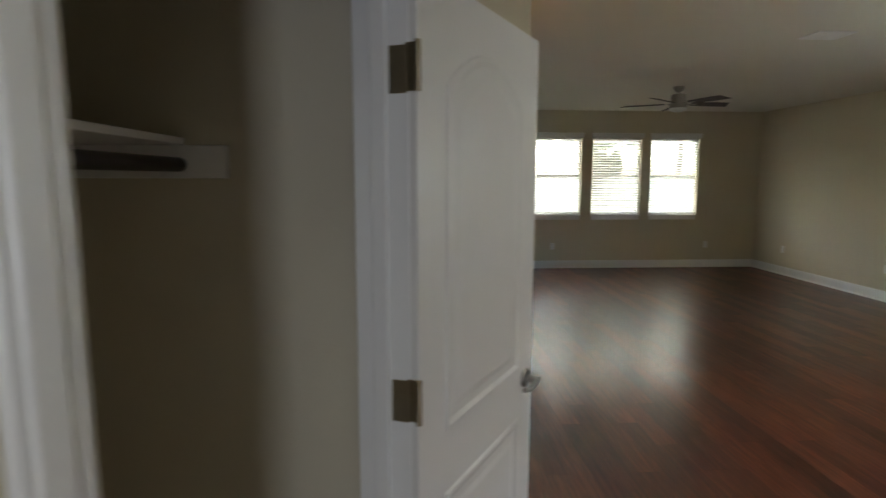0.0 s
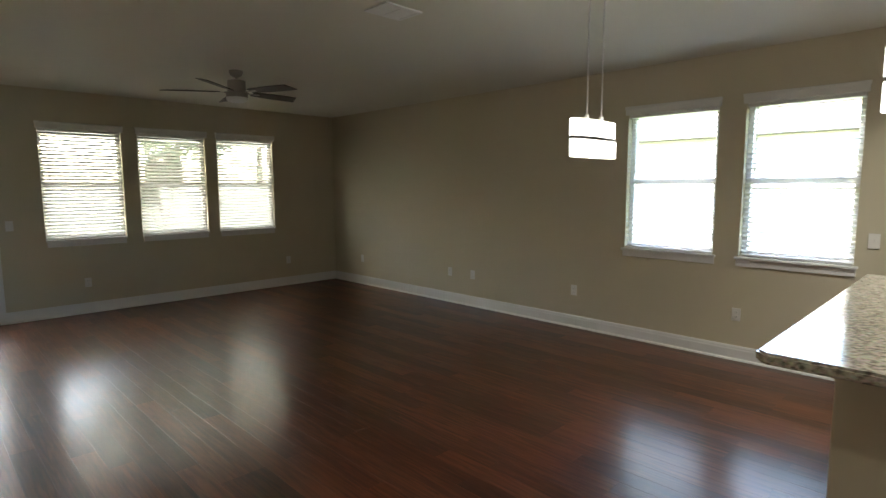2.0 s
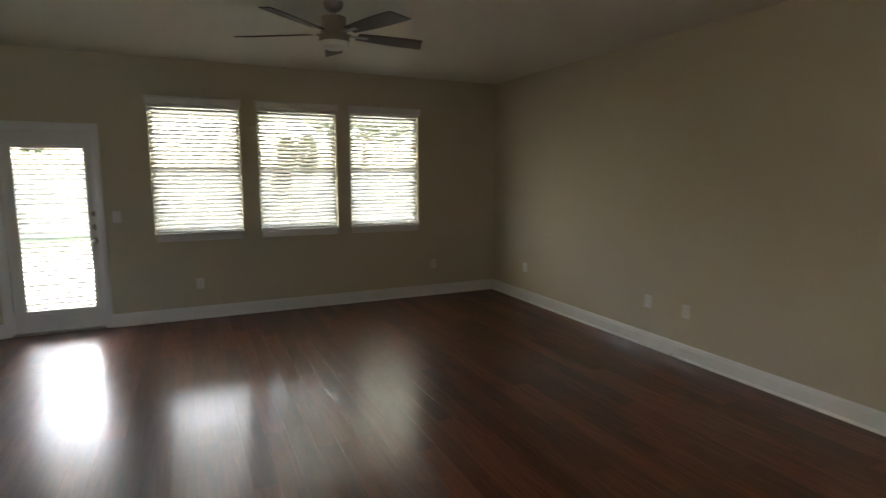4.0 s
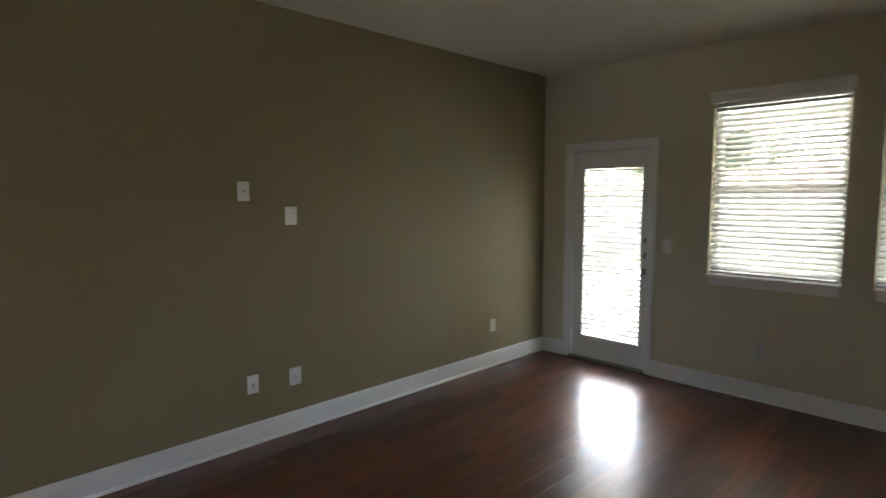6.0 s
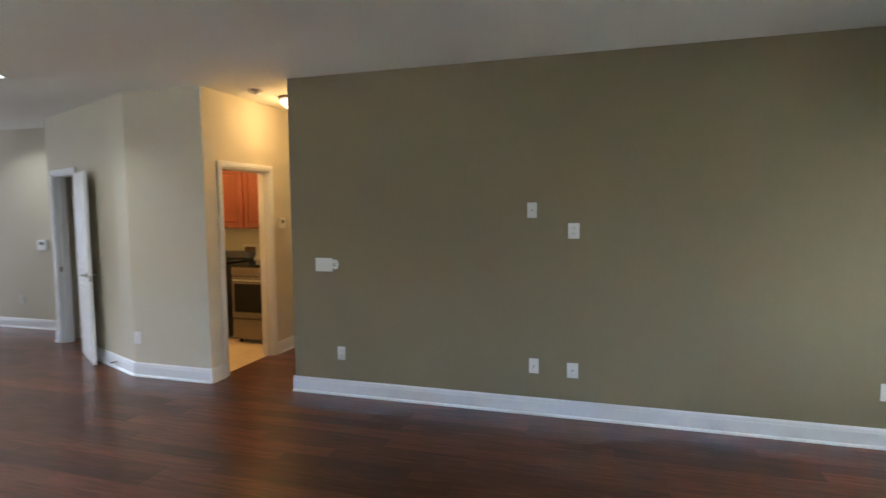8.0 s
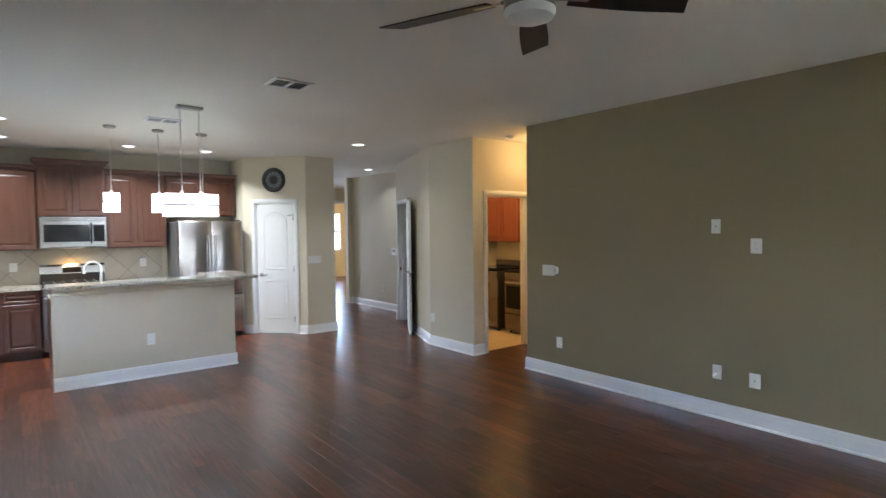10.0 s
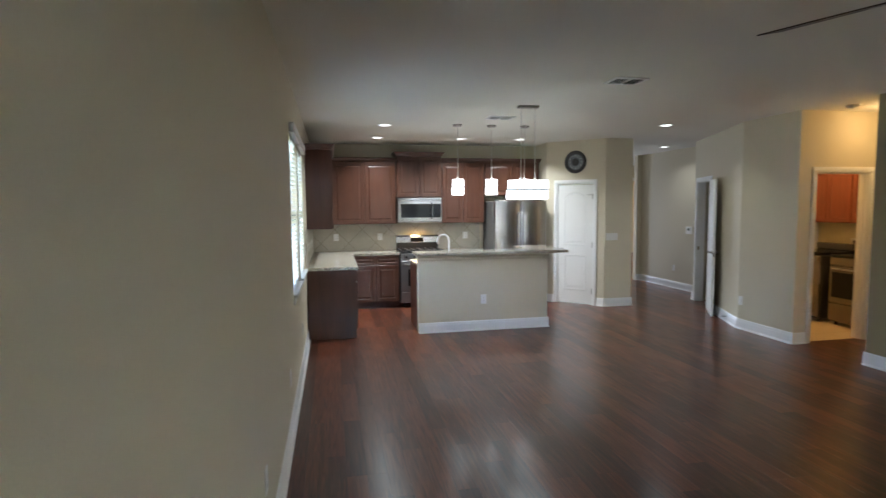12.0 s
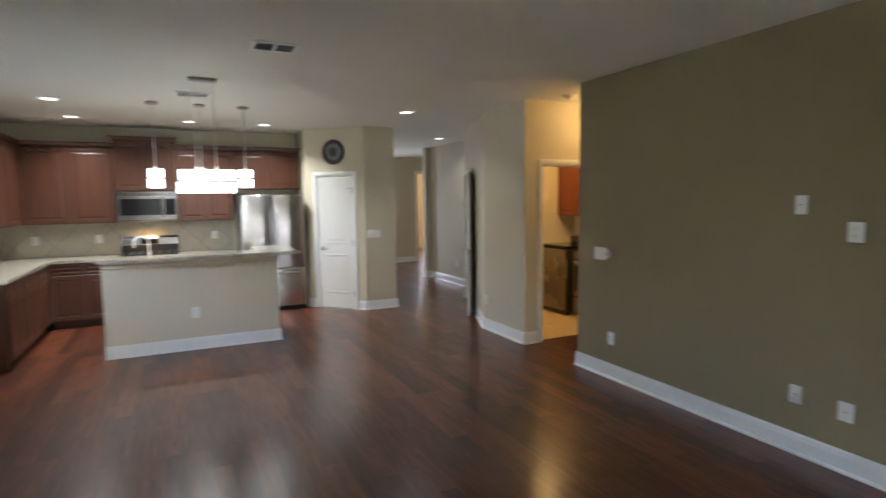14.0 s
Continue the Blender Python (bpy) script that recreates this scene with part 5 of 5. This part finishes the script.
# unseen glazed front door, added where the hall's daylight fill shines in
fd_m = frame_of((-5.4, -14.5), (0.64, -14.5)) @ Matrix.Translation((4.75, 0, 0))
front = thing("door_front_added", fd_m, "unseen white full-light front door, added for the hall's daylight", "door", kind="structure")
bm = B()
for p, q in [((0, 0.03, 0), (0.14, 0.075, 2.1)), ((0.76, 0.03, 0), (0.9, 0.075, 2.1)), ((0.14, 0.03, 0), (0.76, 0.075, 0.24)), ((0.14, 0.03, 1.94), (0.76, 0.075, 2.1))]:
    box(bm, p, q, 0.002)
part("door_leaf", bm, DOORW, front)
bm = B()
box(bm, (0.14, 0.05, 0.24), (0.76, 0.056, 1.94))
part("pane", bm, GLASS, front).visible_shadow = False

# study beyond the foyer
pl = thing("pendant_light", (-2.75, -16.0, H), "lit warm glass pendant in the far room", "pendant light", "pendant lights")
bm = B()
rod(bm, (0, 0, -0.55), (0, 0, -0.001), 0.006, seg=8)
part("rod", bm, NICKEL, pl)
part("shade", lathe(B(), [(0.02, -0.5), (0.12, -0.54), (0.17, -0.62), (0.16, -0.66), (0, -0.67)], 28), WGLOW, pl, "glowing glass bowl", True)
lamp("study_lamp", "POINT", (-2.75, -16.0, 1.95), 3.0, 0.15, (1.0, 0.67, 0.34))
sw = thing("window_6", frame_of((-5.52, -18.0), (0.57, -18.0)), "bright far window in a white frame", "window", "windows", "structure")
bm = B()
for p, q in [((1.08, 0.03, 0.9), (1.11, 0.09, 2.2)), ((1.45, 0.03, 0.9), (1.48, 0.09, 2.2)), ((1.11, 0.03, 0.9), (1.45, 0.09, 0.94)), ((1.11, 0.03, 2.16), (1.45, 0.09, 2.2)), ((1.11, 0.03, 1.53), (1.45, 0.09, 1.57))]:
    box(bm, p, q, 0.003)
part("window_frame", bm, VINYL, sw)
for z0, z1 in ((0.94, 1.53), (1.57, 2.16)):
    bm = B()
    box(bm, (1.11, 0.06, z0), (1.45, 0.065, z1))
    part("pane", bm, GLASS, sw).visible_shadow = False

# ---- outside ----
bm = B()
box(bm, (-400, -400, -0.6), (400, 400, -0.16))
solid("ground", bm, GRASS, "lawn around the house", "ground", "structure")
bm = B()
box(bm, (-2.5, 0.16, -0.158), (6.5, 7.2, -0.09), 0.01)
solid("patio", bm, CONC, "pale concrete patio behind the house", "patio", "structure")


# covered porch: boarded soffit, beam, posts and a shallow roof
PX0, PX1, PY = -1.6, 6.4, 3.05
porch = thing("porch_roof", (PX0, 0.155, -0.09), "pale covered porch roof over the patio", "porch", kind="structure")
bm = B()
for i in range(19):
    box(bm, (0, 0.003 + i * 0.15, 2.70), (PX1 - PX0, 0.147 + i * 0.15, 2.715), 0.002)
part("soffit", bm, PORCHW, porch, "pale boarded soffit")
bm = B()
box(bm, (0, PY - 0.155 - 0.14, 2.50), (PX1 - PX0, PY - 0.155, 2.72), 0.006)
part("beam", bm, PORCHW, porch)
for x in (0.04, 2.62, PX1 - PX0 - 0.18):
    bm = B()
    box(bm, (x, PY - 0.155 - 0.14, 0.0), (x + 0.14, PY - 0.155, 2.50), 0.006)
    box(bm, (x - 0.03, PY - 0.155 - 0.17, 0.0), (x + 0.17, PY - 0.125, 0.16), 0.006)
    part("post", bm, PORCHW, porch)
bm = B()
v = [bm.verts.new(p) for p in ((-0.3, 0.0, 3.5), (PX1 - PX0 + 0.3, 0.0, 3.5), (PX1 - PX0 + 0.3, PY + 0.2, 2.74), (-0.3, PY + 0.2, 2.74))]
u = [bm.verts.new(p.co + Vector((0, 0, 0.06))) for p in v]
bm.faces.new(v[::-1])
bm.faces.new(u)
for i in range(4):
    bm.faces.new((v[i], v[(i + 1) % 4], u[(i + 1) % 4], u[i]))
part("roof", bm, ROOF, porch)


def fence(x0, y0, x1, y1, n):
    a, b = Vector((x0, y0)), Vector((x1, y1))
    d = (b - a) / n
    f = thing("fence", Matrix.Translation((x0, y0, -0.16)) @ Matrix.Rotation(math.atan2(d.y, d.x), 4, "Z"), "weathered wooden privacy fence along the garden", "fence", "fences")
    bm = B()
    box(bm, (0, -0.01, 0.03), (d.length - 0.012, 0.01, 1.83), 0.003)
    me = mesh_of("board", bm, FENCE)
    for i in range(n):
        o = new("board", me)
        o.parent, o.matrix_basis = f, Matrix.Translation((i * d.length, 0, 0))
    for z in (0.4, 1.4):
        bm = B()
        box(bm, (0, 0.012, z), (n * d.length, 0.05, z + 0.09), 0.004)
        part("rail", bm, FENCE, f)
    for k in range(0, n + 1, 12):
        bm = B()
        box(bm, (k * d.length, 0.012, 0), (k * d.length + 0.09, 0.1, 1.75), 0.004)
        part("post", bm, FENCE, f)


fence(-6, 11.5, 12, 11.5, 96)


def foliage(centres, n, size, seed, inner=0.55, leaf=LEAF):
    rng = random.Random(seed)
    verts, faces = [], []
    for cx, cy, cz, rx, ry, rz in centres:
        for _ in range(n):
            v = Vector((rng.gauss(0, 1), rng.gauss(0, 1), rng.gauss(0, 1))).normalized() * (inner + (1.05 - inner) * rng.random())
            c = Vector((cx + v.x * rx, cy + v.y * ry, cz + v.z * rz))
            q = Euler((rng.uniform(0, 6.3), rng.uniform(0, 6.3), rng.uniform(0, 6.3))).to_matrix()
            s = size * rng.uniform(0.6, 1.3)
            k = len(verts)
            verts += [tuple(c + q @ Vector(p)) for p in ((-s, 0, 0), (0, -s * 0.45, s * 0.12), (s, 0, 0), (0, s * 0.45, s * 0.12))]
            faces.append((k, k + 1, k + 2, k + 3))
    me = bpy.data.meshes.new("crown")
    me.from_pydata(verts, [], faces)
    me.materials.append(leaf)
    return me


tp = thing("topiary", (3.2, 0.8, -0.09), "clipped green topiary with three oval heads on the patio", "topiary")
bm = B()
tube(bm, [(0, 0, 0), (0.01, 0, 0.8), (-0.03, 0, 1.3), (-0.1, 0, 1.8)], 0.022)
tube(bm, [(0.01, 0, 0.85), (-0.1, 0, 1.1), (-0.18, 0, 1.4)], 0.016)
tube(bm, [(0.0, 0, 1.05), (0.1, 0, 1.4), (0.17, 0, 1.75)], 0.016)
part("trunk", bm, BARK, tp, "", True)
for c in ((-0.1, 0, 1.9, 0.125, 0.125, 0.23), (0.17, 0, 1.91, 0.135, 0.135, 0.26), (-0.18, 0, 1.55, 0.115, 0.115, 0.21)):
    o = new("crown", foliage([c], 2600, 0.022, 5 + int(c[2] * 100), 0.8, TOPLEAF))
    o.parent = tp


def tree(x, y, h, r, seed):
    rng = random.Random(seed)
    t = thing("tree", (x, y, -0.16), "leafy garden tree beyond the fence", "tree", "garden trees")
    bm = B()
    rod(bm, (0, 0, 0), (0.1, 0, h * 0.45), 0.16, 0.11, 12)
    cs_ = []
    for k in range(14):
        a = k * 2.4 + rng.random()
        e = (math.cos(a) * r * rng.uniform(0.3, 0.85), math.sin(a) * r * rng.uniform(0.3, 0.85), h * rng.uniform(0.36, 0.92))
        tube(bm, [(0.1, 0, h * 0.4), (e[0] * 0.5, e[1] * 0.5, h * 0.45 + (e[2] - h * 0.45) * 0.6), e], 0.05, 6)
        cs_.append((*e, r * rng.uniform(0.3, 0.5), r * rng.uniform(0.3, 0.5), r * rng.uniform(0.25, 0.4)))
    part("trunk", bm, BARK, t)
    o = new("crown", foliage(cs_, int(150 * r), 0.17, seed))
    o.parent = t


for x, y, h, r, s in ((-4.5, 15, 6.5, 2.6, 1), (8.0, 15.5, 10.5, 3.4, 3), (12.2, 16, 11.5, 3.8, 4), (10.0, 20, 13.0, 4.4, 6), (15.5, 18, 12.0, 4.0, 8)):
    tree(x, y, h, r, s)
nb = thing("house", (19.5, -6.0, -0.16), "pale neighbouring house beside the garden", "house", "neighbouring houses")
bm = B()
box(bm, (-3.5, -7, 0), (5, 8, 3.0))
part("wall", bm, SIDING, nb)
bm = B()
v = [bm.verts.new(p) for p in ((-4, -7.5, 3.0), (5.5, -7.5, 3.0), (5.5, 8.5, 3.0), (-4, 8.5, 3.0), (0.75, -7.5, 5.2), (0.75, 8.5, 5.2))]
for q in ((0, 1, 4), (2, 3, 5), (0, 4, 5, 3), (1, 2, 5, 4), (0, 3, 2, 1)):
    bm.faces.new([v[i] for i in q])
part("roof", bm, ROOF, nb)

# ---- floor boards ----
rng = random.Random(7)
PWID = 0.127
cache, far = {}, []


def board_data(w, l):
    """Vertices and faces of one board with eased edges, its top at z = 0."""
    e, g = 0.00012, 0.00025
    lo = [(g, g, -0.0055), (w - g, g, -0.0055), (w - g, l - g, -0.0055), (g, l - g, -0.0055)]
    md = [(x, y, -0.00006) for x, y, _ in lo]
    hi = [(g + e, g + e, 0), (w - g - e, g + e, 0), (w - g - e, l - g - e, 0), (g + e, l - g - e, 0)]
    f = [(8, 9, 10, 11)]
    for k in range(4):
        j = (k + 1) % 4
        f += [(k, j, 4 + j, 4 + k), (4 + k, 4 + j, 8 + j, 8 + k)]
    return lo + md + hi, f


near = []
i = 0
x = W - PWID
while x > -5.5:
    xc = x + PWID / 2
    if xc > 0.52:
        spans = [(KB, 0.0)]
    elif xc > 0:
        spans = [(-18.0, 0.0)]
    elif xc > -1.46:
        spans = [(-6.16, -5.22), (-18.0, -7.0 if xc > -0.12 else (-7.3 if xc > -0.3 else -7.98))]
    elif xc > AX:
        spans = [(-6.16, -5.22), (-18.0, -11.72)]
    else:
        spans = [(-18.0, -11.72)]
    for lo, hi in spans:
        y = hi - rng.choice((0.4, 0.7, 1.0, 1.3))
        top = hi
        while top > lo:
            bot = max(y, lo)
            l = round(top - bot, 3)
            if l > 0.02:
                yc = (top + bot) / 2
                if 0.3 < xc and -7.7 < yc < -0.2 and len(near) < 300 and l > 0.3:
                    near.append((x, bot, l))
                else:
                    far.append((x, bot, l))
            top = bot
            y = bot - rng.choice((0.9, 1.2, 1.2, 1.5))
    x -= PWID
for x, y, l in near:
    if l not in cache:
        me = bpy.data.meshes.new("board")
        vs, fs = board_data(PWID, l)
        me.from_pydata(vs, [], fs)
        me.materials.append(WOOD)
        cache[l] = me
    o = new("board", cache[l])
    o.parent, o.matrix_basis = floor, Matrix.Translation((x, y, 0))
vs, fs = [], []
for x, y, l in far:
    v, f = board_data(PWID, l)
    k = len(vs)
    vs += [(p[0] + x, p[1] + y, p[2]) for p in v]
    fs += [tuple(q + k for q in g) for g in f]
me = bpy.data.meshes.new("boards")
me.from_pydata(vs, [], fs)
me.materials.append(WOODJ)
o = new("boards", me)
o.parent = floor
tagged(o, kind="stuff")
